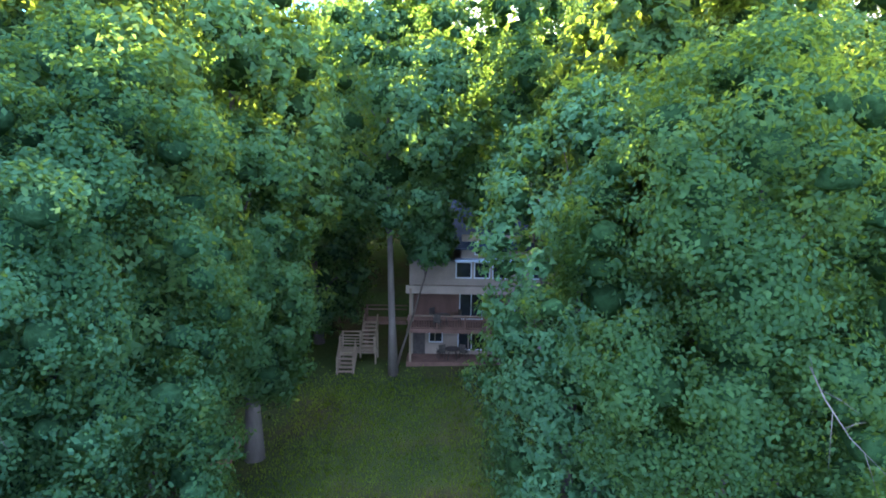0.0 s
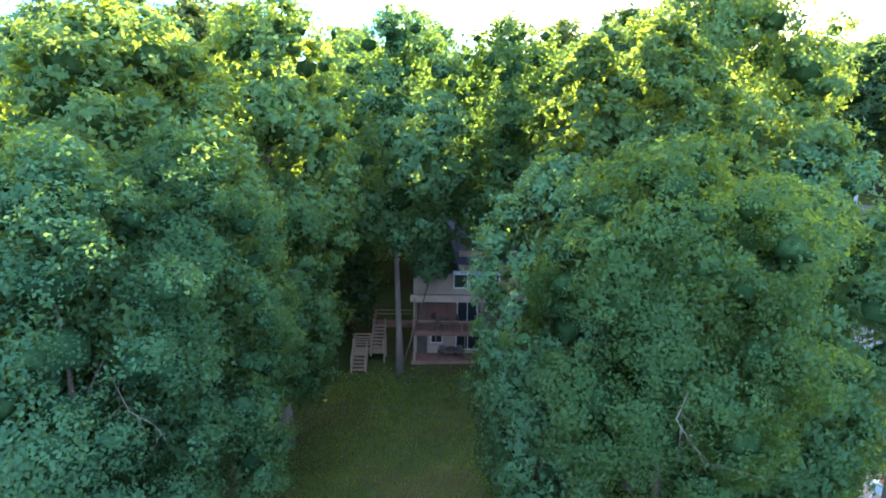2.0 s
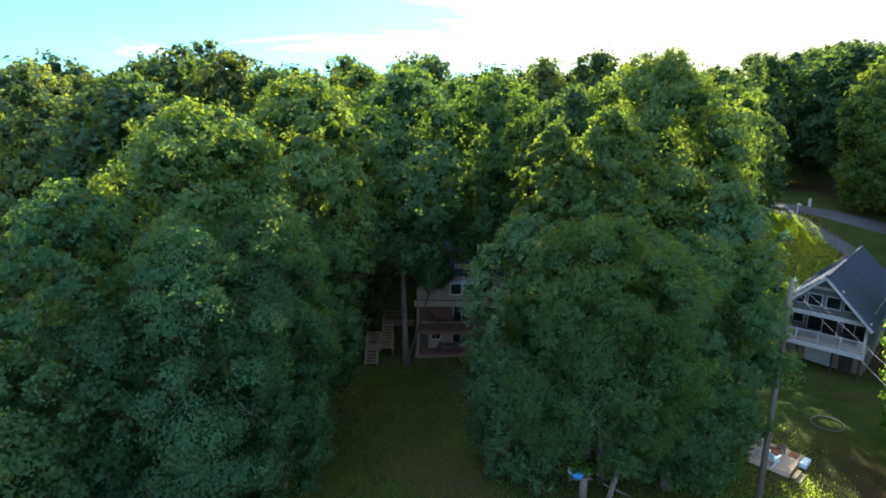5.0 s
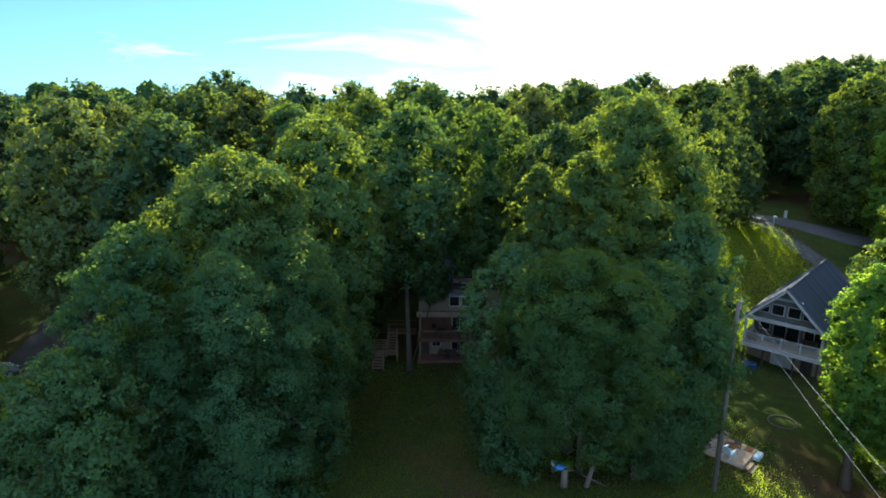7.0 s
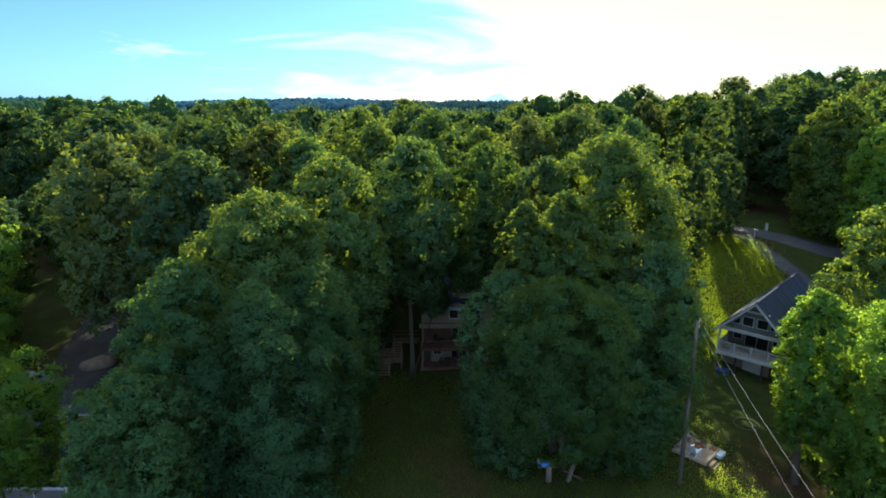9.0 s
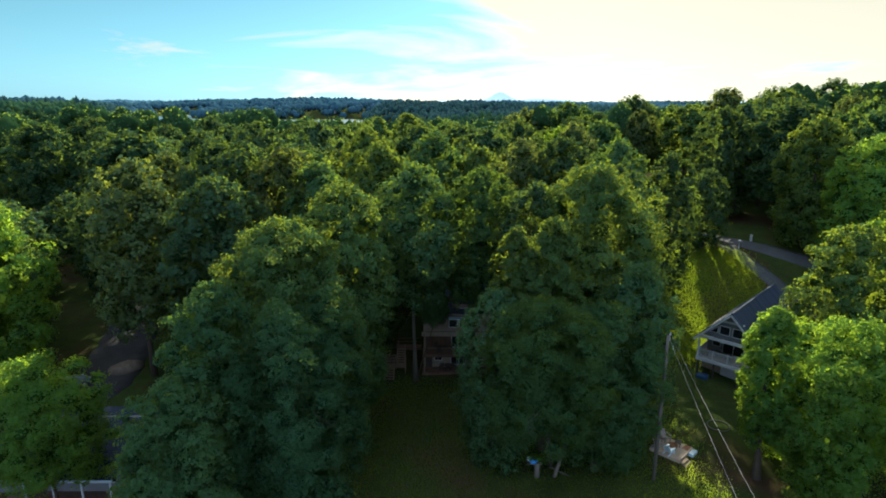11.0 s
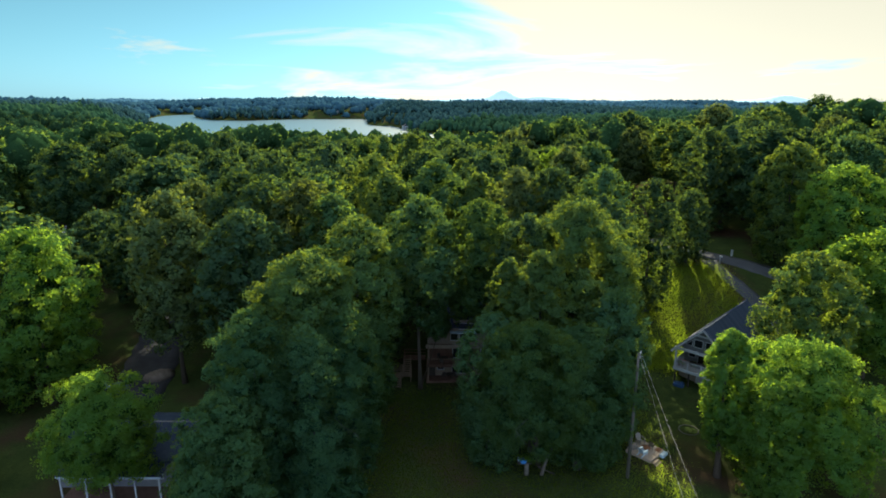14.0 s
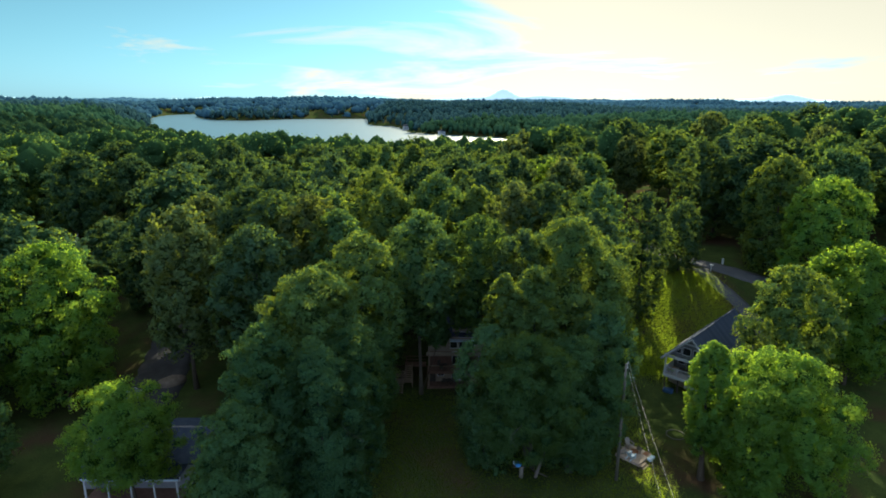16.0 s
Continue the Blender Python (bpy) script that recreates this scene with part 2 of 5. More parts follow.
RED = surface("red_paint", (0.45, 0.05, 0.03), (0.55, 0.09, 0.05), 3.0, 0.6, 20.0, bump_by=0.1)
DARK = surface("dark_furniture", (0.030, 0.028, 0.026), (0.060, 0.055, 0.050), 4.0, 0.6, 30.0, bump_by=0.1)
RUST = surface("rusty_steel", (0.16, 0.07, 0.04), (0.26, 0.13, 0.07), 5.0, 0.8, 30.0, bump_by=0.3)
CLAY = surface("bare_earth", (0.20, 0.10, 0.06), (0.27, 0.15, 0.09), 0.8, 0.95, 12.0, bump_by=0.6)
STONE = surface("grey_stone", (0.24, 0.23, 0.22), (0.34, 0.33, 0.31), 3.0, 0.9, 20.0, bump_by=0.6)


def make_glass(name, tint):
    m, nt, bs = material(name, 0.06, 0.0, 0.5)
    n = noise_tex(nt, 1.2, 2)
    nt.links.new(mixed(nt, n.outputs["Fac"], tint, tuple(1.6 * t for t in tint)), bs.inputs["Base Color"])
    return m


GLASS = make_glass("window_glass", (0.012, 0.016, 0.020))


def make_ground():
    m, nt, bs = material("grass_and_litter", 1.0, 0.0, 0.0)
    wide, mid, fine = noise_tex(nt, 0.09, 5), noise_tex(nt, 0.35, 5), noise_tex(nt, 9.0, 4)
    grass = mixed(nt, mid.outputs["Fac"], (0.034, 0.054, 0.019), (0.054, 0.078, 0.024))
    grass = mixed(nt, fine.outputs["Fac"], (0.014, 0.028, 0.009), grass, 0.25, 0.55)
    soil = mixed(nt, fine.outputs["Fac"], (0.042, 0.030, 0.021), (0.068, 0.046, 0.030))
    nt.links.new(mixed(nt, wide.outputs["Fac"], grass, soil, 0.48, 0.66), bs.inputs["Base Color"])
    bump(nt, bs, fine.outputs["Fac"], 0.8, 0.08)
    return m


GROUND = make_ground()


def make_water():
    m, nt, bs = material("lake_water", 0.36, 0.0, 0.5)
    bs.inputs["Base Color"].default_value = (0.05, 0.13, 0.19, 1)
    bs.inputs["IOR"].default_value = 1.33
    n = noise_tex(nt, 0.35, 5)
    bump(nt, bs, n.outputs["Fac"], 0.015, 0.5)
    return m


WATER = make_water()


# ---- mesh helpers ----
def part(name, bm, mat, parent=None, label="", smooth=False):
    """Links a bmesh as one mesh object, under a thing or a part."""
    me = bpy.data.meshes.new(name)
    bm.to_mesh(me)
    bm.free()
    if smooth:
        for p in me.polygons:
            p.use_smooth = True
    me.materials.append(mat)
    ob = new(name, me)
    ob.parent = parent
    if label:
        tagged(ob, label)
    return ob


def mesh_part(name, verts, faces, mat, parent=None, label="", smooth=False, second=None, seconds=0, normals=None):
    """The same from arrays: verts (n, 3), faces (m, 3 or 4). second: the material of the first faces (seconds of them, or the first lot), where it differs."""
    me = bpy.data.meshes.new(name)
    verts, faces = np.asarray(verts, np.float32), [np.asarray(f, np.int32) for f in (faces if isinstance(faces, list) else [faces])]
    loops = np.concatenate([f.ravel() for f in faces])
    sizes = np.concatenate([np.full(len(f), f.shape[1], np.int32) for f in faces])
    me.vertices.add(len(verts))
    me.vertices.foreach_set("co", verts.ravel())
    me.loops.add(len(loops))
    me.loops.foreach_set("vertex_index", loops)
    me.polygons.add(len(sizes))
    me.polygons.foreach_set("loop_start", np.concatenate([[0], np.cumsum(sizes)[:-1]]).astype(np.int32))
    me.polygons.foreach_set("loop_total", sizes)
    if smooth:
        me.polygons.foreach_set("use_smooth", np.ones(len(sizes), bool))
    me.update(calc_edges=True)
    me.materials.append(mat)
    if second is not None:
        me.materials.append(second)
        me.polygons.foreach_set("material_index", (np.arange(len(sizes)) < (seconds or len(faces[0]))).astype(np.int32))
    if normals is not None:
        att = me.attributes.new("custom_normal", "FLOAT_VECTOR", "POINT")
        att.data.foreach_set("vector", np.asarray(normals, np.float32).ravel())
    ob = new(name, me)
    ob.parent = parent
    if label:
        tagged(ob, label)
    return ob


def box(bm, centre, size, m=None, bevel=0.0):
    """A box, edges bevelled if asked, turned and moved by m."""
    g = bmesh.ops.create_cube(bm, size=1.0, matrix=Matrix.Translation(centre) @ Matrix.Diagonal((*size, 1)))
    vs = g["verts"]
    if bevel:
        es = list({e for v in vs for e in v.link_edges})
        vs = [v for v in bmesh.ops.bevel(bm, geom=es, offset=bevel, segments=1, affect="EDGES")["verts"]]
    if m is not None:
        bmesh.ops.transform(bm, matrix=m, verts=vs)
    return bm


def boxed(name, centre, size, mat, parent=None, label="", bevel=0.0, m=None):
    return part(name, box(bmesh.new(), centre, size, m, bevel), mat, parent, label)


def tube(bm, pts, radii, sides=8):
    """A tapered tube through points."""
    rings = []
    pts = [Vector(p) for p in pts]
    for i, p in enumerate(pts):
        d = (pts[min(i + 1, len(pts) - 1)] - pts[max(i - 1, 0)]).normalized()
        q = d.to_track_quat("Z", "Y")
        rings.append([bm.verts.new(p + q @ Vector((radii[i] * math.cos(a), radii[i] * math.sin(a), 0))) for a in (2 * math.pi * k / sides for k in range(sides))])
    for a, b in zip(rings, rings[1:]):
        for k in range(sides):
            bm.faces.new((a[k], a[(k + 1) % sides], b[(k + 1) % sides], b[k]))
    bm.faces.new(rings[-1])
    bm.faces.new(rings[0][::-1])
    return bm


def prism(bm, outline, depth, m=None):
    """A flat outline in x, z pushed depth along y."""
    a = [bm.verts.new((x, 0, z)) for x, z in outline]
    b = [bm.verts.new((x, depth, z)) for x, z in outline]
    n = len(outline)
    bm.faces.new(a)
    bm.faces.new(b[::-1])
    for i in range(n):
        bm.faces.new((a[i], b[i], b[(i + 1) % n], a[(i + 1) % n]))
    bmesh.ops.recalc_face_normals(bm, faces=bm.faces)
    if m is not None:
        bmesh.ops.transform(bm, matrix=m, verts=a + b)
    return bm


def empty(name, m, label="", category="", group="", kind=""):
    ob = new(name)
    ob.matrix_world = m
    return tagged(ob, label, category, group, kind)


# ---- terrain ----
def smooth(a, b, x):
    t = np.clip((np.asarray(x, float) - a) / (b - a), 0, 1)
    return t * t * (3 - 2 * t)


LAKE_Z = -14.0
# the lake's shore, point by point round it
SHORE = np.array([(-718, 1440), (-780, 1677), (-706, 1790), (-633, 1508), (-515, 1310), (-425, 1287), (-352, 1383), (-186, 1440), (-141, 1090), (-86, 1050), (-54, 861), (12, 799), (65, 766), (115, 696), (114, 624), (80, 335), (0, 340), (-80, 350), (-180, 400), (-310, 580), (-470, 930)], float)


def in_lake(x, y):
    """How far inside the shore a place lies, in metres (minus: outside)."""
    x, y = np.asarray(x, float), np.asarray(y, float)
    inside, dist = np.zeros(x.shape, bool), np.full(x.shape, 1e9)
    for (ax, ay), (bx, by) in zip(SHORE, np.roll(SHORE, -1, 0)):
        inside ^= ((ay > y) != (by > y)) & (x < (bx - ax) * (y - ay) / (by - ay + 1e-9) + ax)
        t = np.clip(((x - ax) * (bx - ax) + (y - ay) * (by - ay)) / ((bx - ax) ** 2 + (by - ay) ** 2), 0, 1)
        dist = np.minimum(dist, np.hypot(x - ax - t * (bx - ax), y - ay - t * (by - ay)))
    return np.where(inside, dist, -dist)


def ground_z(x, y):
    x, y = np.asarray(x, float), np.asarray(y, float)
    z = 0.6 * np.tanh((x + 2) / 22) + 0.1
    z = z - 1.0 * np.exp(-((x + 10) ** 2 + (y - 27) ** 2) / 40)
    z = z - 0.9 * smooth(20, 26, x) * smooth(25, 32, y) * (1 - smooth(34, 40, y))
    rise = smooth(38, 68, y)
    z = z + rise * (3.2 + 4.0 * smooth(5, 40, x))
    z = z + 10 * np.exp(-((x - 130) ** 2 + (y - 150) ** 2) / 70 ** 2)
    fall = smooth(95, 330, y)
    z = z * (1 - fall) - (7.0 - 8.0 * smooth(20, -170, x)) * fall
    far = np.hypot(x, y)
    roll = np.sin(x / 170 + 1.3) * np.cos(y / 230 + 0.4) + 0.6 * np.sin((x + y) / 310 + 2)
    z = z + smooth(450, 1300, far) * 9 * (roll + 0.9)
    z = z + 5 * np.exp(-((x + 420) ** 2 + (y - 520) ** 2) / 150 ** 2) + 9 * np.exp(-((x - 330) ** 2 + (y - 620) ** 2) / 260 ** 2)
    z = z + smooth(1500, 4500, far) * (7 * np.sin(x / 700 + 0.6) + 5 * np.sin(x / 260 + y / 900) - 12)
    lake = in_lake(x, y)
    return np.where(lake > -60, z * (1 - smooth(-60, 0, lake)) + smooth(-60, 0, lake) * (LAKE_Z - 0.2 - smooth(0, 30, lake) * 4), z)


def gz(x, y):
    return float(ground_z(x, y))


def build_ground():
    axis = np.concatenate([np.arange(0, 90, 2.0), np.geomspace(90, 4950, 75)])
    axis = np.concatenate([-axis[:0:-1], axis])
    ys = axis + 30
    X, Y = np.meshgrid(axis, ys)
    Z = ground_z(X, Y)
    n = len(axis)
    i = (np.arange(n - 1)[:, None] * n + np.arange(n - 1)[None, :]).ravel()
    faces = np.stack([i, i + 1, i + n + 1, i + n], 1)
    tagged(mesh_part("ground", np.stack([X, Y, Z], -1).reshape(-1, 3), faces, GROUND, smooth=True), "shaded rolling lawn and leaf-littered wooded ground", "ground", kind="structure")
    bm = bmesh.new()
    box(bm, (-200, 1050, LAKE_Z - 0.5), (1800, 1700, 1.0))
    tagged(part("water", bm, WATER), "wide lake glittering in low sun", "lake", kind="structure")


build_ground()


# ---- trees ----
def icosphere(sub):
    bm = bmesh.new()
    bmesh.ops.create_icosphere(bm, subdivisions=sub, radius=1.0)
    v = np.array([x.co[:] for x in bm.verts])
    f = np.array([[w.index for w in p.verts] for p in bm.faces])
    bm.free()
    return v, f


ICO = {1: icosphere(1), 2: icosphere(2)}


def outline(h, shape):
    """A crown's breadth at heights from 0 to 1."""
    if shape == "cone":
        return (1 - h) ** 0.8 * 0.95 + 0.05
    if shape == "tall":
        return np.clip(1 - np.abs(h - 0.3) ** 1.9 / 0.66, 0.10, 1)
    return np.sqrt(np.clip(1 - np.where(h > 0.5, (np.abs(h - 0.5) / 0.51) ** 3.2, ((0.5 - h) / 0.8) ** 2), 0.03, 1))


def lobes_of(rng, radius, bottom, top, shape):
    """Centres, radii and outward ways of the rounded boughs that make a crown."""
    size0 = float(np.clip(0.27 * radius, 0.5, 1.5))
    k = int(np.clip(1.3 * 2 * radius * (top - bottom) * 0.72 / size0 ** 2, 16, 130))
    h = (np.arange(k) + rng.random(k)) / k
    h[-1] = 1.0
    size = size0 * rng.uniform(0.6, 1.45, k) * (1 - 0.15 * h)
    ang = np.arange(k) * 2.39996 + rng.normal(0, 0.35, k)
    turn = rng.random() * 6
    swell = 1 + 0.10 * np.sin(2 * ang + turn) + 0.07 * np.sin(5 * ang + 4 * h + turn)
    r = np.maximum(radius * outline(h, shape) * swell - 1.05 * size, 0.0) * rng.uniform(0.8, 1.2, k)
    z = bottom + 0.8 * size + h * np.maximum(top - bottom - 1.75 * size, 0.1)
    c = np.stack([r * np.cos(ang), r * np.sin(ang), z], 1)
    mid = np.array([0, 0, bottom + 0.42 * (top - bottom)])
    way = (c - mid) / np.array([radius, radius, 0.5 * (top - bottom)])
    return c, size, way / (np.linalg.norm(way, axis=1, keepdims=True) + 1e-6)


def leaf_faces(rng, place, way, size, jitter=0.55, far=False):
    """Folded, pointed leaves at the places, facing roughly the ways; far off, plain three-cornered ones."""
    n = len(place)
    nrm = way + rng.normal(0, jitter, (n, 3))
    nrm /= np.linalg.norm(nrm, axis=1, keepdims=True)
    t = np.cross(nrm, rng.normal(0, 1, (n, 3)))
    t /= np.linalg.norm(t, axis=1, keepdims=True) + 1e-6
    s = np.cross(nrm, t)
    L = (size * rng.uniform(0.6, 1.35, n))[:, None]
    if far:
        L = L * 1.25
        v = np.stack([place - 0.45 * L * t - 0.3 * L * s, place + 0.55 * L * t, place - 0.35 * L * t + 0.36 * L * s], 1)
        return v.reshape(-1, 3), np.arange(3 * n).reshape(n, 3)
    v = np.stack([place - 0.5 * L * t, place - 0.33 * L * s + 0.08 * L * nrm, place + 0.55 * L * t - 0.1 * L * nrm, place + 0.33 * L * s + 0.08 * L * nrm + 0.08 * L * t], 1)
    return v.reshape(-1, 3), np.arange(4 * n).reshape(n, 4)


def unit(v):
    return v / (np.linalg.norm(v, axis=-1, keepdims=True) + 1e-6)


def crown_arrays(rng, radius, bottom, top, leaves, leaf, shape="round"):
    """Vertices, faces, normals, bough centres and the count of inner faces of a crown."""
    c, size, way = lobes_of(rng, radius, bottom, top, shape)
    n = len(c)
    flat = np.array([1.08, 1.08, 0.86])
    # a dense heart in each bough and the crown's middle, coloured dark for shade
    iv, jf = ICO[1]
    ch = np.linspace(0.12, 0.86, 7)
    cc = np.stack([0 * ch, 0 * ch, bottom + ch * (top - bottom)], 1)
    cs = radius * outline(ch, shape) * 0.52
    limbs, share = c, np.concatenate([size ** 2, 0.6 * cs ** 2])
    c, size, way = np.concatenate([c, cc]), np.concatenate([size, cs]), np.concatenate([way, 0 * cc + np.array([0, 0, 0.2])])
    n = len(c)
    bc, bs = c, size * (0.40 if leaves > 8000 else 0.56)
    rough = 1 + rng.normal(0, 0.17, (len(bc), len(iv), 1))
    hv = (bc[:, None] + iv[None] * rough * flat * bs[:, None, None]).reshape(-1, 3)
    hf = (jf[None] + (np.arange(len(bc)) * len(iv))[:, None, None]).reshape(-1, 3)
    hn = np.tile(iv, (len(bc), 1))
    # leaves in tufts over the outer and upper sides of the boughs
    tufts = 20 if leaves > 6000 else 10
    td = unit(rng.normal(0, 1, (n, tufts, 3)) + way[:, None] * 0.95 + np.array([0, 0, 0.3]))
    ts = size[:, None] * rng.uniform(0.24, 0.5, (n, tufts))
    tc = c[:, None] + td * flat * (size[:, None] * rng.uniform(0.46, 1.04, (n, tufts)))[..., None]
    which = rng.choice(n, leaves, p=share / share.sum())
    tuft = rng.integers(0, tufts, leaves)
    d = td[which, tuft]
    u = unit(rng.normal(0, 1, (leaves, 3)) + d * 0.7)
    place = tc[which, tuft] + u * flat * (ts[which, tuft] * rng.uniform(0.35, 1.15, leaves))[:, None]
    bent = unit(u * 0.62 + d * 0.5 + way[which] * 0.35 + np.array([0, 0, 0.22]) + rng.normal(0, 0.24, (leaves, 3)))
    lv, lf = leaf_faces(rng, place, bent, leaf, 0.42, leaf > 0.14)
    return np.concatenate([hv, lv]), [hf, lf + len(hv)], np.concatenate([hn, np.repeat(bent, len(lv) // leaves, 0)]), limbs, len(hf)


def trunk_mesh(rng, base, bottom, top, thick, clumps, limbs, lean=(0, 0)):
    bm = bmesh.new()
    hs = np.linspace(0, 1, 7)
    pts = [(lean[0] * h + 0.25 * math.sin(2.1 * h + base), lean[1] * h + 0.2 * math.sin(3 * h + base), (bottom + 0.72 * (top - bottom)) * h - 0.25 * (h == 0)) for h in hs]
    rad = [thick * (1.45 if i == 0 else 1.0 - 0.82 * h) for i, h in enumerate(hs)]
    tube(bm, pts, rad, 9)
    order = rng.permutation(len(clumps))[:limbs]
    clumps = np.asarray(clumps) * np.array([0.7, 0.7, 1.0])
    for k in order:
        tip = Vector(clumps[k])
        z0 = min(max(tip.z - 0.55 * math.hypot(tip.x, tip.y) - 1.0, 0.35 * bottom + 1.0), pts[-2][2])
        i = min(int(z0 / pts[-1][2] * 6), 5)
        f = z0 / pts[-1][2] * 6 - i
        a = Vector(pts[i]).lerp(Vector(pts[i + 1]), f)
        mid = a.lerp(tip, 0.5) + Vector((0, 0, 0.12 * (tip - a).length))
        r = thick * 0.38 * (1 - 0.5 * z0 / pts[-1][2])
        tube(bm, [a, a.lerp(mid, 0.5), mid, tip], [r, r * 0.8, r * 0.55, r * 0.2], 6)
    return bm


def tree(name, seed, x, y, top, radius, bottom, mat, label, leaves=15000, leaf=0.26, shape="round", thick=0.3, limbs=5, lean=(0, 0), bark=None, group="", base=None):
    """A broadleaf or conifer: a trunk with limbs and a crown of boughs in leaf. top and bottom: heights of the crown in the world."""
    rng = np.random.default_rng(seed)
    z = gz(x, y) if base is None else base
    root = empty(name, pose(x, y, z, 0, 0, rng.uniform(0, 360) if lean == (0, 0) else 0), label, "tree", group)
    v, f, nrm, c, inside = crown_arrays(rng, radius, bottom - z, top - z, leaves, leaf, shape)
    v[:, 0] += lean[0] * 0.8
    v[:, 1] += lean[1] * 0.8
    part("trunk", trunk_mesh(rng, seed, bottom - z, top - z, thick, c + np.array([lean[0] * 0.8, lean[1] * 0.8, 0]), limbs, lean), bark or BARK, root, smooth=True)
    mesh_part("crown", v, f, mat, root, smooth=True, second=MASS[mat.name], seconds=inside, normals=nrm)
    if group != "trees of the wood":
        STANDING.append((x, y, radius))
    return root


STANDING = []
# the trees round the yard, on its shaded west side
tree("oak_tree", 11, -12.9, 18.8, 21.9, 6.0, 2.5, LEAF_POPLAR, "tall dark-green oak, sunlit yellow-green along its top", 80000, 0.2)
tree("oak_tree", 12, -9.4, 15.4, 17.2, 3.6, 1.5, LEAF_TEAL, "blue-green oak with layered boughs over the lawn", 64000, 0.13, thick=0.2, limbs=3)
dense = tree("oak_tree", 13, -11.4, 11.8, 16.9, 4.3, 0.3, LEAF_TEAL, "dense blue-green tree beside the lawn", 76000, 0.13, thick=0.2, limbs=3)
tree("oak_tree", 16, -16.3, 12.6, 18.6, 4.2, 0.6, LEAF_TEAL, "dense round blue-green oak behind a maple", 70000, 0.16)
tree("maple_tree", 15, -16.9, 6.4, 14.2, 3.7, 0.5, LEAF_OAK, "small bushy green maple", 60000, 0.145)
tree("oak_tree", 17, -11.5, 21.5, 15.4, 3.4, 3.2, LEAF_OAK, "slender oak leaning out towards the lawn", 40000, 0.16, lean=(3.9, 1.4), thick=0.2)
tree("oak_tree", 14, -9.1, 26.3, 23.9, 4.5, 5.5, LEAF_POPLAR, "tall pale-trunked oak with yellow-green tips on worn earth", 30000, 0.24, bark=PALE_BARK, thick=0.36)
tree("oak_tree", 10, -13.6, 26.0, 20.5, 4.2, 3.0, LEAF_OAK, "dark oak filling the gap behind taller crowns", 20000, 0.26)
# on its east side
tree("sweetgum_tree", 23, 9.1, 20.2, 21.8, 2.8, 3.0, LEAF_POPLAR, "twin-topped sweetgum with sunlit yellow-green tips", 70000, 0.16)
tree("sweetgum_tree", 20, 6.1, 20.4, 20.9, 2.1, 7.0, LEAF_POPLAR, "narrow sweetgum whose tip catches the sun", 20000, 0.24, thick=0.18)
hanging = tree("sweetgum_tree", 24, 9.6, 18.2, 16.9, 4.6, 5.0, LEAF_OAK, "green sweetgum with boughs hanging over the lawn", 76000, 0.13, thick=0.2, lean=(-2.4, -4.7))
tree("sweetgum_tree", 25, 14.2, 27.2, 25.5, 6.1, 2.0, LEAF_POPLAR, "broad tall sweetgum, its crown lit from behind", 80000, 0.2)
tree("sweetgum_tree", 22, 19.0, 31.0, 22.3, 2.7, 3.0, LEAF_POPLAR, "slim sweetgum at the shoulder of a broader one", 20000, 0.24)
tree("maple_tree", 26, 4.7, 19.0, 16.2, 3.3, 0.3, LEAF_OAK, "narrow green maple beside the house", 40000, 0.16)
tree("maple_tree", 27, 12.9, 17.6, 15.6, 4.4, 1.5, LEAF_OAK, "dark green maple on the lawn", 80000, 0.15)
tree("maple_tree", 19, 16.8, 22.2, 17.6, 3.8, 1.0, LEAF_OAK, "green maple in the shade of the sweetgums", 44000, 0.17)


def bare_branch(root, pts, r):
    """A dead, leafless branch with side twigs, standing out of a crown."""
    inv = root.matrix_world.inverted()
    pts = [inv @ Vector(p) for p in pts]
    bm = bmesh.new()
    tube(bm, pts, [r * (1 - 0.75 * i / (len(pts) - 1)) for i in range(len(pts))], 6)
    rg = np.random.default_rng(len(pts))
    for a, b in zip(pts, pts[1:]):
        for f in (0.3, 0.75):
            p = a.lerp(b, f)
            d = (b - a).normalized() * 0.35 + Vector(rg.normal(0, 0.28, 3))
            tube(bm, [p, p + d * 0.6, p + d * 1.1 + Vector((0, 0, -0.05))], [r * 0.4, r * 0.28, r * 0.12], 5)
    part("bare_branch", bm, PALE_BARK, root, "pale leafless branch", smooth=True)


bpy.context.view_layer.update()
bare_branch(dense, [(-9.2, 10.4, 10.2), (-8.0, 9.0, 9.9), (-7.3, 8.7, 9.75), (-6.9, 8.5, 9.55)], 0.013)
bare_branch(hanging, [(6.9, 10.5, 9.9), (5.6, 8.1, 10.3), (5.9, 7.9, 9.8), (6.5, 7.7, 9.2)], 0.014)
# by the platform and the grey house
tree("maple_tree", 28, 26.0, 15.9, 15.6, 2.3, 4.0, LEAF_LIGHT, "light green young maple near the platform", 40000, 0.15)
tree("maple_tree", 29, 33.2, 15.8, 14.5, 6.3, 0.6, LEAF_LIGHT, "broad light-green maple in the sun", 76000, 0.17)
tree("maple_tree", 21, 28.8, 12.6, 12.3, 3.2, 1.0, LEAF_LIGHT, "low light-green maple leaning on a broader one", 40000, 0.16)
tree("oak_tree", 30, 41.2, 29.2, 19.5, 4.9, 1.5, LEAF_POPLAR, "round green tree beside the grey house", 30000, 0.25)
tree("oak_tree", 31, 54.5, 37.0, 20.2, 6.2, 2.0, LEAF_LIGHT, "round light-green tree by the drive", 34000, 0.26)
tree("oak_tree", 33, 59.3, 53.0, 26.9, 6.3, 5.0, LEAF_LIGHT, "tall light-green oak below the road", 22000, 0.32)
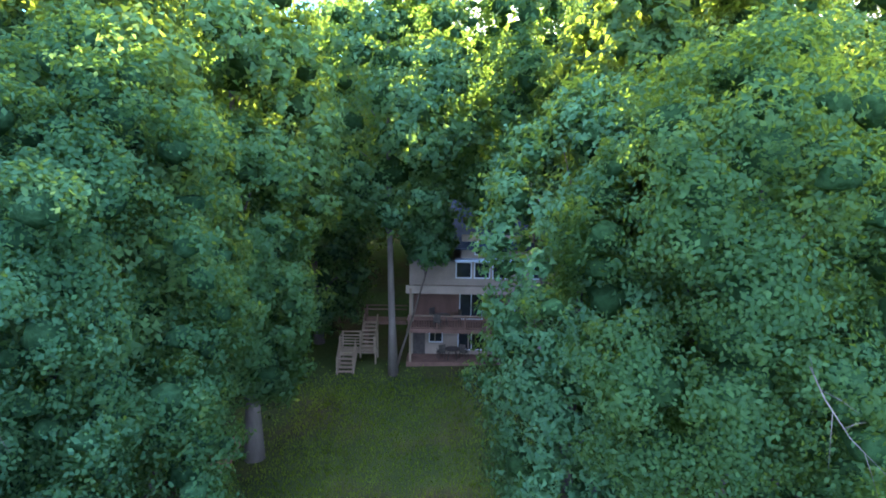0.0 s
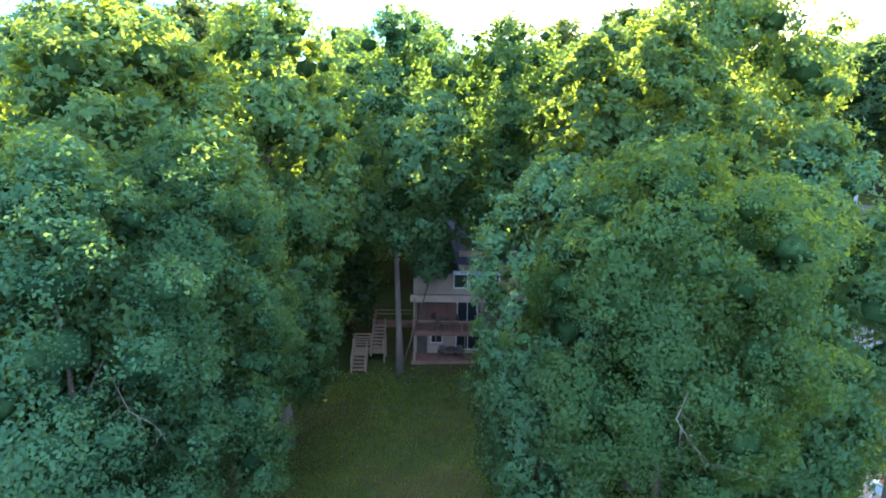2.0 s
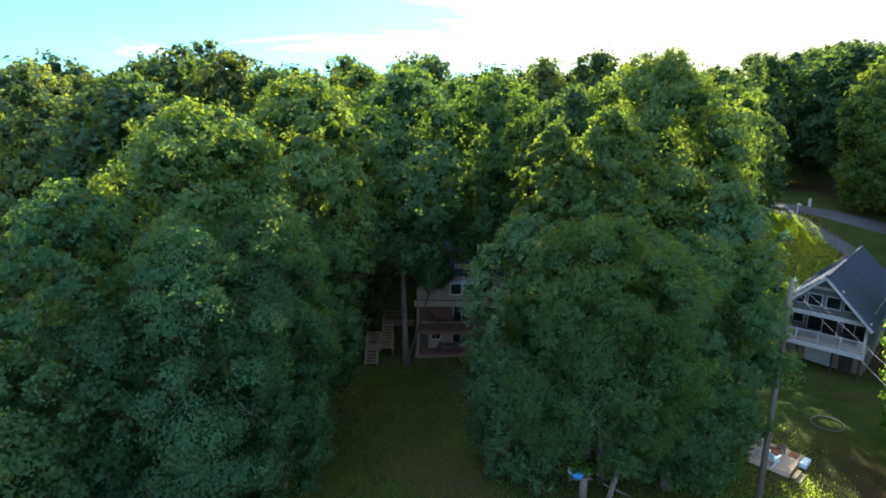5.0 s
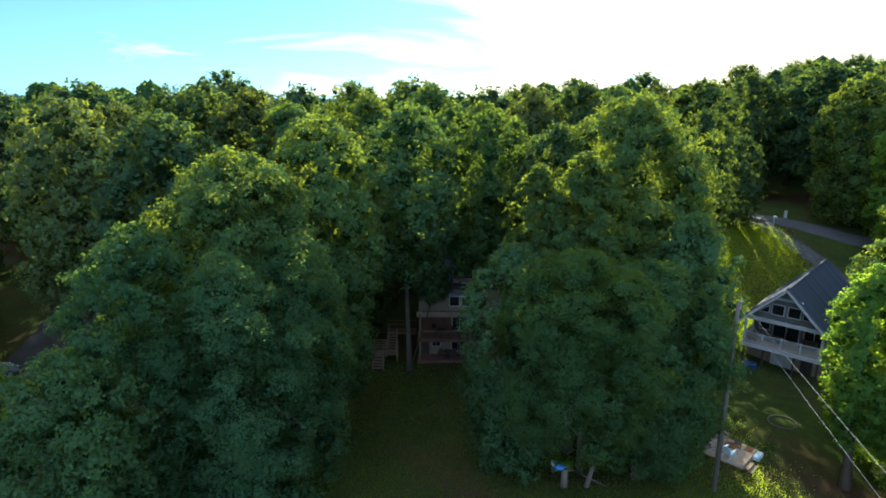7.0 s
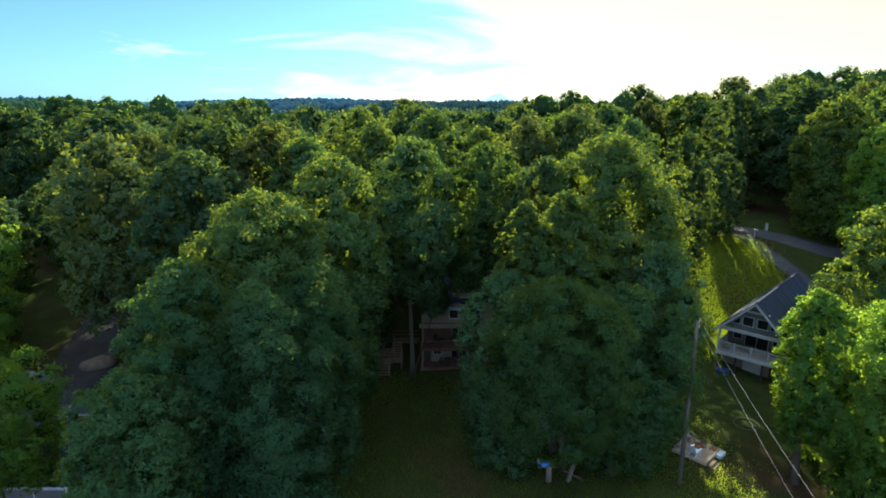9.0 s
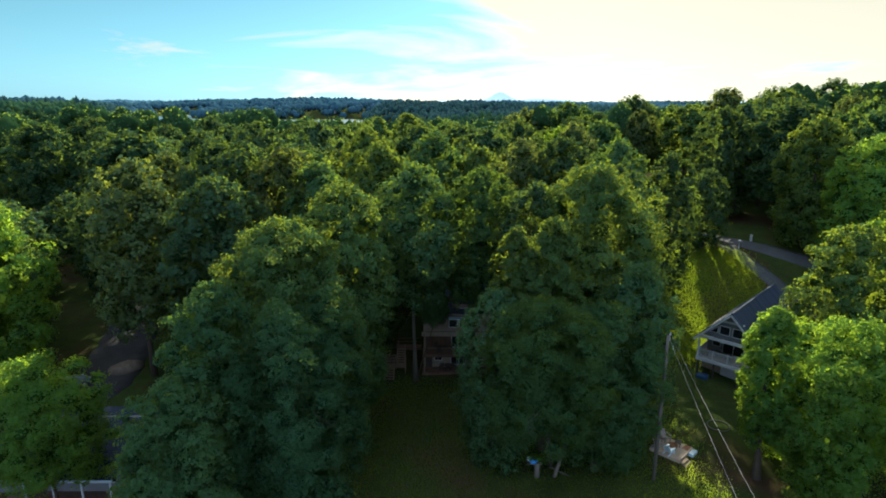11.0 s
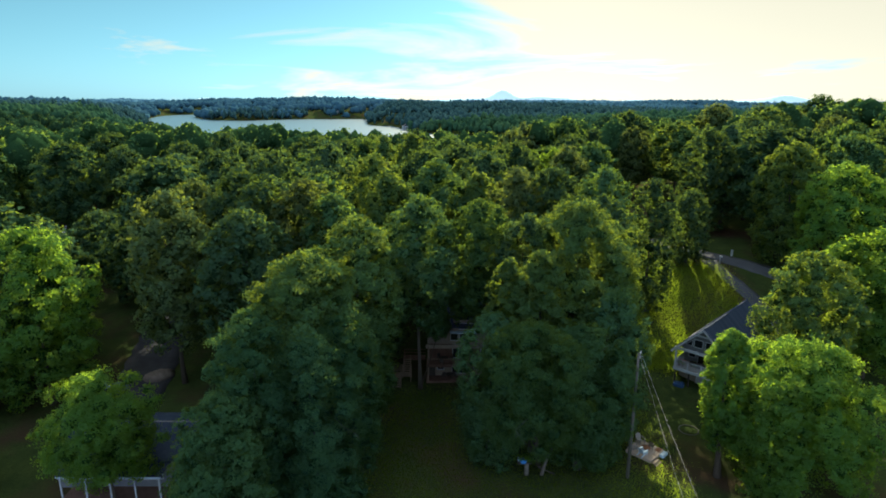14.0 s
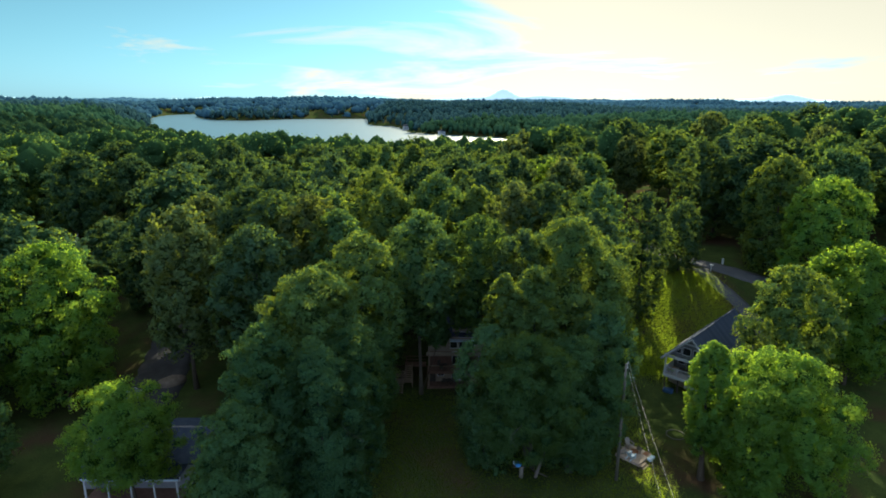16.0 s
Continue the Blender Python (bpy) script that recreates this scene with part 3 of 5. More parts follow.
tree("oak_tree", 34, 57.8, 64.0, 29.0, 5.4, 8.0, LEAF_POPLAR, "tall sunlit oak above the road", 16000, 0.34)
tree("pear_tree", 32, 41.9, 65.2, 20.8, 3.6, 8.0, LEAF_DARK, "single upright tree at the mouth of the drive", 10000, 0.28)
tree("oak_tree", 44, 30.9, 52.4, 24.4, 3.9, 4.0, LEAF_DARK, "dark upright oak at the edge of the sunlit slope", 13000, 0.28)
tree("oak_tree", 46, 52.5, 84.0, 30.0, 5.2, 10.0, LEAF_DARK, "very tall dark oak beyond the road", 9000, 0.4)
tree("pine_tree", 40, 58.0, 88.0, 31.0, 5.0, 12.0, LEAF_DARK, "tall layered pine above the road", 8000, 0.4, "tall")
# added tree that keeps the sun off the yard beside the lit slope
tree("oak_tree", 47, 28.4, 79.0, 28.0, 4.6, 8.0, LEAF_OAK, "very tall oak added at the end of the wood to shade the yard", 8000, 0.4)
# two bushes added for their shadow over the slope's upper end
for seed, x, y, h in ((48, 35.6, 69.0, 3.0), (49, 32.2, 68.0, 3.4)):
    tree("juniper_bush", seed, x, y, gz(x, y) + h, 2.6, gz(x, y) + 0.3, LEAF_DARK, "low dark juniper added to shade the top of the slope", 5000, 0.22, thick=0.12)
# round the house among the trees
tree("oak_tree", 53, -3.0, 34.5, 24.8, 5.0, 8.4, LEAF_OAK, "tall tree with a pale trunk close to the house", 24000, 0.24, bark=PALE_BARK, thick=0.25)
tree("oak_tree", 51, -3.1, 34.3, 10.8, 1.7, 6.9, LEAF_OAK, "slim leaning oak whose leaves hang before the upper deck", 9000, 0.17, thick=0.09, limbs=3, lean=(2.9, 0.4))
tree("oak_tree", 35, 7.2, 33.0, 24.3, 4.6, 8.8, LEAF_OAK, "tall oak whose boughs hang over the house front", 22000, 0.24, lean=(-3.6, 2.0))
tree("oak_tree", 36, 9.4, 30.8, 23.3, 4.0, 2.0, LEAF_DARK, "dark oak standing before the house wall", 22000, 0.24)
tree("oak_tree", 38, -8.6, 40.5, 16.0, 4.2, 1.0, LEAF_DARK, "dark low oak behind the timber stairs", 10000, 0.28)
# by the low house and its drive
tree("locust_tree", 18, -30.0, 13.0, 12.7, 4.5, 2.4, LEAF_LIGHT, "light green feathery young tree by the white porch", 44000, 0.15, thick=0.14)
tree("poplar_tree", 37, -47.2, 31.2, 21.6, 6.2, 1.0, LEAF_LIGHT, "broad light-green tree in full sun", 34000, 0.26)
tree("oak_tree", 43, -55.0, 44.0, 16.5, 5.6, 0.5, LEAF_DARK, "dark round oak on the far side of the drive", 16000, 0.32)
tree("oak_tree", 41, -56.5, 25.0, 15.0, 5.5, 0.5, LEAF_OAK, "dense dark oak beside the shaded drive", 9000, 0.32)
tree("oak_tree", 42, -46.5, 13.0, 11.0, 4.5, 0.5, LEAF_OAK, "low bushy oak at the bend of the drive", 9000, 0.28)
tree("poplar_tree", 45, -66.0, 33.0, 14.5, 7.0, 1.5, LEAF_OAK, "broad green tree beside the drive", 10000, 0.34)

for k, (x, y, h, r) in enumerate(((-61.0, 57.0, 12.0, 4.6), (-69.0, 66.0, 12.5, 5.0), (-58.0, 69.0, 13.0, 4.4), (-66.0, 77.0, 12.0, 4.6), (-79.0, 72.0, 12.5, 5.0), (-51.5, 61.0, 14.0, 4.4), (-86.0, 62.0, 12.0, 5.2), (-74.0, 55.0, 11.5, 5.0))):
    tree("young_oak_tree", 760 + k, x, y, gz(x, y) + h, r, gz(x, y) + 0.5, LEAF_DARK, "dark young oak in the shade of the wood", 6000, 0.36, thick=0.14)

# the tall oaks at the wood's edge: place, height of the top, breadth
EDGE = ((-21.9, 29.6, 24.0, 4.8, LEAF_DARK), (-33.4, 36.8, 25.0, 5.4, LEAF_OLIVE), (-13.4, 36.0, 24.8, 4.5, LEAF_OAK), (-17.2, 38.6, 26.1, 4.5, LEAF_OLIVE),
        (-22.2, 39.8, 26.6, 4.8, LEAF_DARK), (-28.4, 47.4, 26.2, 4.8, LEAF_DARK), (-35.2, 49.0, 24.6, 5.0, LEAF_OLIVE), (-24.6, 53.2, 28.3, 5.0, LEAF_DARK),
        (-11.0, 58.6, 27.4, 5.0, LEAF_POPLAR), (-7.9, 49.6, 25.8, 4.7, LEAF_POPLAR), (-1.0, 53.2, 27.0, 5.0, LEAF_OAK), (5.2, 54.2, 25.0, 4.6, LEAF_POPLAR),
        (10.2, 47.8, 26.5, 4.9, LEAF_OLIVE), (14.6, 45.0, 27.0, 4.5, LEAF_DARK), (23.1, 50.6, 26.4, 4.3, LEAF_OAK), (22.0, 82.0, 26.4, 5.0, LEAF_LIGHT), (69.0, 101.0, 32.4, 6.2, LEAF_DARK), (19.6, 38.6, 24.2, 4.2, LEAF_DARK))
for k, (x, y, top, r, mat) in enumerate(EDGE):
    tree("oak_tree", 700 + k, x, y, top, r, 5.0 + 0.4 * gz(x, y), mat, {LEAF_DARK: "tall dark oak at the edge of the wood", LEAF_OLIVE: "tall oak with olive-brown tips at the wood's edge", LEAF_OAK: "tall green oak at the edge of the wood"}.get(mat, "tall oak with sunlit yellow-green crown in the wood"), 15000, 0.34)

# undergrowth at the feet of the tall trees
for k, (x, y, h, r, mat) in enumerate(((-13.6, 13.0, 5.0, 3.0, LEAF_OAK), (-16.5, 17.5, 6.0, 3.4, LEAF_TEAL), (-14.0, 23.5, 5.0, 2.8, LEAF_OAK), (-8.8, 11.2, 4.2, 2.2, LEAF_TEAL), (14.6, 17.6, 5.0, 2.4, LEAF_OAK), (10.5, 23.0, 5.0, 2.6, LEAF_DARK), (18.0, 24.0, 4.4, 2.4, LEAF_OAK), (-20.0, 11.0, 6.0, 3.4, LEAF_OAK), (-13.5, 33.5, 5.0, 3.0, LEAF_DARK), (-17.0, 38.0, 6.0, 3.2, LEAF_DARK))):
    tree("shrub", 500 + k, x, y, gz(x, y) + h, r, gz(x, y) + 0.1, mat, "dense green shrub under the trees", 6500, 0.19, thick=0.08, limbs=4)

# the woods: a few kinds, copied at uneven spacing
rng = np.random.default_rng(77)
kinds = []
for k in range(10):
    shape, mat = [("round", LEAF_OAK), ("round", LEAF_POPLAR), ("round", LEAF_OAK), ("round", LEAF_DARK), ("tall", LEAF_POPLAR), ("round", LEAF_OLIVE), ("round", LEAF_OAK), ("cone", LEAF_DARK), ("round", LEAF_DARK), ("round", LEAF_OLIVE)][k]
    t = tree("woodland_tree", 200 + k, 0, 0, 20.0, 5.5 if shape == "round" else 4.4, 4.0, mat, "tall woodland tree in a closed canopy", 6400, 0.38, shape, 0.26, 3, base=0.0, group="trees of the wood")
    kinds.append(t)


def clearing(x, y):
    """Whether a place is kept open: yards, drives, the two houses, the road and a lane added for sunlight."""
    if y < 46 and -26 < x < 26:
        return True
    if y < 36 and x > -62:
        return True
    if 22 < x < 62 and y < 72 and y < 50 + (x - 22) * 0.75:
        return True
    if x < -26 and y < 58 and x + 75 > 0 and abs(x + 40 + (y - 35) * 0.55) < 4.5:
        return True
    if x < -50 and 50 < y < 91 and x > -115:
        return True
    # unseen lane cut through the wood so that the sun reaches the slope
    if 52 < y < 114 and 20.5 < x - 0.185 * (y - 50) < 50.0:
        return True
    return False


spots = []
for _ in range(9000):
    y = rng.uniform(24, 135)
    x = rng.uniform(-1, 1) * (45 + 0.95 * (y + 10))
    if clearing(x, y) or (x > -62 and x < 75 and y < 36):
        continue
    gap = 10.0 if y < 90 else 10.6
    if all((x - a) ** 2 + (y - b) ** 2 > gap * gap for a, b in spots) and all((x - a) ** 2 + (y - b) ** 2 > (r * 0.8 + 3.5) ** 2 for a, b, r in STANDING):
        spots.append((x, y))
for i, (x, y) in enumerate(spots):
    # mostly dark-leaved kinds to the left, put in for that side's shade
    src = kinds[rng.integers(len(kinds)) if x > -25 or rng.random() < 0.15 else (3, 8, 0)[rng.integers(3)]]
    s = rng.uniform(0.94, 1.28) if y < 95 else rng.uniform(1.03, 1.28)
    if src is kinds[7]:
        s = min(s, 1.08)
    if x > 40 and y > 55 or 0 < x < 45 and y > 92:
        s *= 0.92
    w = rng.uniform(0.8, 1.42)
    m = pose(x, y, gz(x, y) - 0.1, 0, 0, rng.uniform(0, 360)) @ Matrix.Diagonal((w, w * rng.uniform(0.88, 1.12), s, 1))
    copy_thing(src, m)
for t in kinds:
    for o in (*t.children_recursive, t):
        bpy.data.objects.remove(o)


# farther woods: one body of crowns for each belt of distance
def belt(name, seed, near, far_, gap, spread, size, boughs, leaves, mat, label, heart):
    rg = np.random.default_rng(seed)
    n = int((far_ ** 2 - near ** 2) * math.radians(spread) / (gap * gap))
    d = np.sqrt(rg.uniform(near ** 2, far_ ** 2, n))
    a = np.radians(rg.uniform(-spread, spread, n))
    x, y = d * np.sin(a), d * np.cos(a) - 30
    open_land = np.sin(x / 83 + 1.7) * np.sin(y / 61 + 0.4) + 0.4 * np.sin(x / 31 + y / 47)
    keep = (in_lake(x, y) < -3) & ((open_land < 1.22) | (d < 700))
    x, y = x[keep], y[keep]
    n = len(x)
    r = size * rg.uniform(0.62, 1.3, n)
    h = rg.uniform(14.5, 21.5, n) + 3.5 * (1 - smooth(170, 300, np.hypot(x, y + 30))) + 3.0 * np.sin(x / 60) * np.cos(y / 47)
    iv, jf = ICO[1]
    sz = np.stack([r, r, np.minimum(h * 0.5, r * rg.uniform(0.95, 1.5, n)) if leaves > 1 else h * 0.52], 1)
    c = np.stack([x, y, ground_z(x, y) + h - sz[:, 2]], 1)
    # each crown is several rounded boughs
    w = np.repeat(np.arange(n), boughs)
    dd = unit(rg.normal(0, 1, (len(w), 3)) + np.array([0, -0.2, 0.35]))
    bs = rg.uniform(0.42, 0.66, len(w)) if boughs > 1 else np.ones(len(w))
    bc = c[w] + dd * sz[w] * (1 - bs)[:, None]
    rough = 1 + rg.normal(0, 0.12, (len(w), len(iv), 1))
    v = (bc[:, None, :] + iv[None] * rough * (sz[w] * bs[:, None])[:, None, :]).reshape(-1, 3)
    f = [(jf[None] + (np.arange(len(w)) * len(iv))[:, None, None]).reshape(-1, 3)]
    if leaves:
        k = np.repeat(np.arange(len(w)), leaves)
        dl = unit(rg.normal(0, 1, (len(k), 3)) + np.array([0, -0.3, 0.5]))
        lv, lf = leaf_faces(rg, bc[k] + dl * sz[w][k] * (bs[k] * rg.uniform(0.9, 1.18, len(k)))[:, None], dl * 0.7 + np.array([0, 0, 0.4]), np.full(len(k), size * 0.105), far=True)
        f.append(lf + len(v))
        v = np.concatenate([v, lv])
    tagged(mesh_part(name, v, f, mat, smooth=True, second=heart if leaves else None), label, "woods", kind="stuff")


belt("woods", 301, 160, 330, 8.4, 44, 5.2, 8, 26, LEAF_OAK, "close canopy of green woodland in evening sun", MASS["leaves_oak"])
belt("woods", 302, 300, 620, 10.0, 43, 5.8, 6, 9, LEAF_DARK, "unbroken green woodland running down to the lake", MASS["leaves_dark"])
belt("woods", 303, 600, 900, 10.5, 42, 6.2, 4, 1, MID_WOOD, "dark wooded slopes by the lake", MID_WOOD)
# the belts from here on wear the haze-tinted wood colours
belt("woods", 306, 880, 1500, 12.5, 42, 6.0, 2, 0, HAZED_FAR_WOOD, "wooded lake shore and low hills", None)
belt("woods", 304, 1450, 3000, 25.0, 41, 10.0, 1, 0, HAZED_DISTANT_WOOD, "distant wooded hills beyond the lake", None)
belt("woods", 305, 2900, 4860, 40.0, 40, 20.0, 1, 0, HAZED_HILL_WOOD, "far wooded ridges on the horizon, tinted blue as by haze", None)


# the hills on the horizon: haze is put into their blue colour and glow
def far_hills():
    m, nt, bs = material("haze_blue_glow", 1.0, 0.0, 0.0)
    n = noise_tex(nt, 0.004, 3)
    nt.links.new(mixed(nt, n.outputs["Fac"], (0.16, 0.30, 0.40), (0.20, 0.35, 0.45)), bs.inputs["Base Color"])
    # emission lightens the hills as haze would
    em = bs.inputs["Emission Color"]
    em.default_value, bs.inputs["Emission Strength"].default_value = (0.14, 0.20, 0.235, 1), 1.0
    az = np.radians(np.linspace(-45, 45, 220))
    deg = np.degrees(az)
    h = 20 + 6 * np.sin(deg * 0.31 + 1) + 5 * np.sin(deg * 0.83) + 3 * np.sin(deg * 2.1 + 2)
    for a, w, k in ((5.65, 1.1, 62), (5.65, 2.6, 14), (10.5, 3.2, 26), (29.3, 2.0, 44), (-39, 2.0, 24)):
        h = h + k * np.exp(-((deg - a) / w) ** 2)
    R = 4880
    top = np.stack([R * np.sin(az), R * np.cos(az) - 30, h], 1)
    low, back = top * np.array([0.985, 0.985, 0]) + np.array([0, 0, -30]), top * np.array([1.004, 1.004, 0]) + np.array([0, 0, -30])
    v = np.concatenate([low, top, back])
    k = len(az)
    i = np.arange(k - 1)
    f = np.concatenate([np.stack([i, i + 1, i + k + 1, i + k], 1), np.stack([i + k, i + k + 1, i + 2 * k + 1, i + 2 * k], 1)])
    tagged(mesh_part("backdrop", v, f, m, smooth=True), "mountains on the horizon, haze-blue and faintly glowing", "hills", kind="structure")


far_hills()


def lake_house(x, y, turn, wide, high, wall, label):
    """A small house among the trees of the far shore."""
    z = max(gz(x, y), LAKE_Z + 0.3)
    root = empty("lake_house", pose(x, y, z, 0, 0, turn), label, "house", "houses by the lake")
    boxed("wall", (0, 0, high / 2), (wide, 8.0, high), wall, root)
    bm = prism(bmesh.new(), [(-wide / 2 - 0.6, 0), (wide / 2 + 0.6, 0), (0, wide * 0.28)], 9.0, Matrix.Translation((0, -4.5, high)))
    part("roof", bm, SHINGLE, root)
    for k in range(3):
        boxed("window", ((k - 1) * wide * 0.3, -4.03, high * 0.55), (wide * 0.16, 0.1, high * 0.4), GLASS, root)


for x, y, turn, wide, high, wall in ((-58, 925, 12, 11, 6, TRIM), (6, 1135, -20, 12, 6, BEIGE_SIDING), (-2, 812, 8, 9, 4.5, TRIM), (66, 915, 25, 15, 8, GREY_SIDING), (130, 800, -15, 14, 7, TRIM), (-397, 1395, 5, 14, 7, TRIM), (-262, 1452, -8, 15, 7, TRIM), (655, 1690, 10, 26, 10, BEIGE_SIDING), (620, 1560, -12, 20, 9, TRIM)):
    lake_house(x, y, turn, wide, high, wall, "pale house among trees on the lake shore")


# ---- roads and drives ----
def ribbon(name, pts, width, mat, label, category, lift=0.05):
    """A paved strip along points, laid on the ground, with a thickness of its own."""
    pts = np.array(pts, float)
    seg = np.concatenate([[0], np.cumsum(np.hypot(*np.diff(pts, axis=0).T))])
    s = np.linspace(0, seg[-1], max(int(seg[-1] / 1.2), 4))
    x, y = np.interp(s, seg, pts[:, 0]), np.interp(s, seg, pts[:, 1])
    k = np.ones(5) / 5
    x[2:-2], y[2:-2] = np.convolve(x, k, "valid"), np.convolve(y, k, "valid")
    dx, dy = np.gradient(x), np.gradient(y)
    l = np.hypot(dx, dy)
    rows = []
    for o in np.linspace(-0.5, 0.5, 5):
        wob = width * o * (1 + 0.06 * np.sin(s * 1.7 + 3 * o))
        px, py = x - dy / l * wob, y + dx / l * wob
        rows.append(np.stack([px, py, ground_z(px, py) + lift], 1))
    g = np.stack(rows, 1)
    n, w = g.shape[:2]
    low = g[:, [0, -1]] - np.array([0, 0, 0.25])
    v = np.concatenate([g.reshape(-1, 3), low.reshape(-1, 3)])
    i = (np.arange(n - 1)[:, None] * w + np.arange(w - 1)[None]).ravel()
    f = [np.stack([i, i + w, i + w + 1, i + 1], 1)]
    r = np.arange(n - 1)
    b = n * w
    f.append(np.stack([r * w, b + r * 2, b + r * 2 + 2, (r + 1) * w], 1))
    f.append(np.stack([r * w + w - 1, (r + 1) * w + w - 1, b + r * 2 + 3, b + r * 2 + 1], 1))
    return tagged(mesh_part(name, v, f, mat, smooth=False), label, category, kind="structure")


ribbon("road", [(38, 86), (43, 74), (48.4, 67), (54, 61.4), (59, 57.6), (70, 51), (95, 40), (140, 30)], 3.6, ROAD_GREY, "worn grey asphalt road across the slope", "road", 0.07)
ribbon("drive_1", [(46.2, 65.6), (46.2, 62), (47.6, 58), (48.8, 54), (49.5, 49), (48.5, 44), (44, 41.5)], 2.6, ROAD_GREY, "grey driveway curving down to the grey house", "driveway", 0.05)
ribbon("drive_2", [(-52, 88), (-46, 66), (-42.5, 52), (-40.5, 42), (-38.5, 35), (-39.5, 29), (-41, 25)], 7.0, ASPHALT, "dark asphalt drive in deep shade", "driveway", 0.05)
ribbon("earth_path", [(-10.9, 29), (-10.6, 24), (-10.3, 21), (-9.7, 16), (-9.2, 10)], 1.7, CLAY, "worn strip of bare reddish earth", "path", 0.02)


# ---- grass ----
def lawn(seed, x0, x1, y0, y1, n, tall, label):
    rg = np.random.default_rng(seed)
    x = (x0 + x1) / 2 + (x1 - x0) * 0.5 * np.sin(rg.uniform(-1.2, 1.2, n)) + rg.normal(0, 1.2, n)
    y = (y0 + y1) / 2 + (y1 - y0) * 0.5 * np.sin(rg.uniform(-1.2, 1.2, n)) + rg.normal(0, 1.2, n)
    z = ground_z(x, y)
    a = rg.uniform(0, 2 * np.pi, n)
    h = tall * rg.uniform(0.5, 1.4, n)
    w = h * 0.17
    b = np.stack([x, y, z - 0.02], 1)
    s = np.stack([np.cos(a) * w, np.sin(a) * w, 0 * w], 1)
    tip = b + np.stack([rg.normal(0, 0.35, n) * h, rg.normal(0, 0.35, n) * h, h], 1)
    v = np.stack([b - s, b + s, tip], 1).reshape(-1, 3)
    tagged(mesh_part("grass", v, np.arange(3 * n).reshape(n, 3), GRASS), label, "grass", kind="stuff")


lawn(61, 24.0, 47.0, 38.5, 64.0, 110000, 0.20, "mown grass on the slope, yellow-green where the sun reaches it")
lawn(62, -9.0, 23.0, 8.0, 34.0, 80000, 0.14, "mown grass of the shaded yard")


# ---- shared fittings ----
def window(parent, x, z, w, h, y=0.0, panes=1, name="window", frame_mat=None, t=0.07):
    """A framed window in a wall's local x, z, facing -y."""
    bm = bmesh.new()
    for cx, cz, sx, sz in ((x - w / 2, z, t, h + t), (x + w / 2, z, t, h + t), (x, z - h / 2, w, t), (x, z + h / 2, w, t)):
        box(bm, (cx, y, cz), (sx, 0.09, sz))
    for k in range(1, panes):
        box(bm, (x - w / 2 + w * k / panes, y, z), (t * 0.8, 0.08, h))
    win = part(name, bm, frame_mat or TRIM, parent)
    for k in range(panes):
        boxed("pane", (x - w / 2 + w * (k + 0.5) / panes, y + 0.02, z), (w / panes - t * 0.8, 0.02, h - t), GLASS, win)
    return win


def railing(parent, a, b, z, height, mat, posts, gap=0.14, post=0.12):
    """Posts, rails and balusters between two points at one level."""
    a, b = Vector((*a, z)), Vector((*b, z))
    d = b - a
    ang = math.degrees(math.atan2(d.y, d.x))
    m = pose(a.x, a.y, z, 0, 0, ang)
    L = d.length
    for i in range(posts + 1):
        boxed("rail_post", (L * i / posts, 0, height / 2 + 0.04), (post, post, height + 0.08), mat, parent, m=m)
    boxed("top_rail", (L / 2, 0, height - 0.03), (L, 0.09, 0.06), mat, parent, m=m)
    boxed("bottom_rail", (L / 2, 0, 0.1), (L, 0.06, 0.06), mat, parent, m=m)
    n = int(L / gap)
    me = None
    for i in range(1, n):
        if me is None:
            o = part("baluster", box(bmesh.new(), (0, 0, height / 2 + 0.03), (0.042, 0.042, height - 0.16)), mat, parent)
            me = o.data
        else:
            o = new("baluster", me)
            o.parent = parent
        o.matrix_basis = m @ Matrix.Translation((L * i / n, 0, 0))


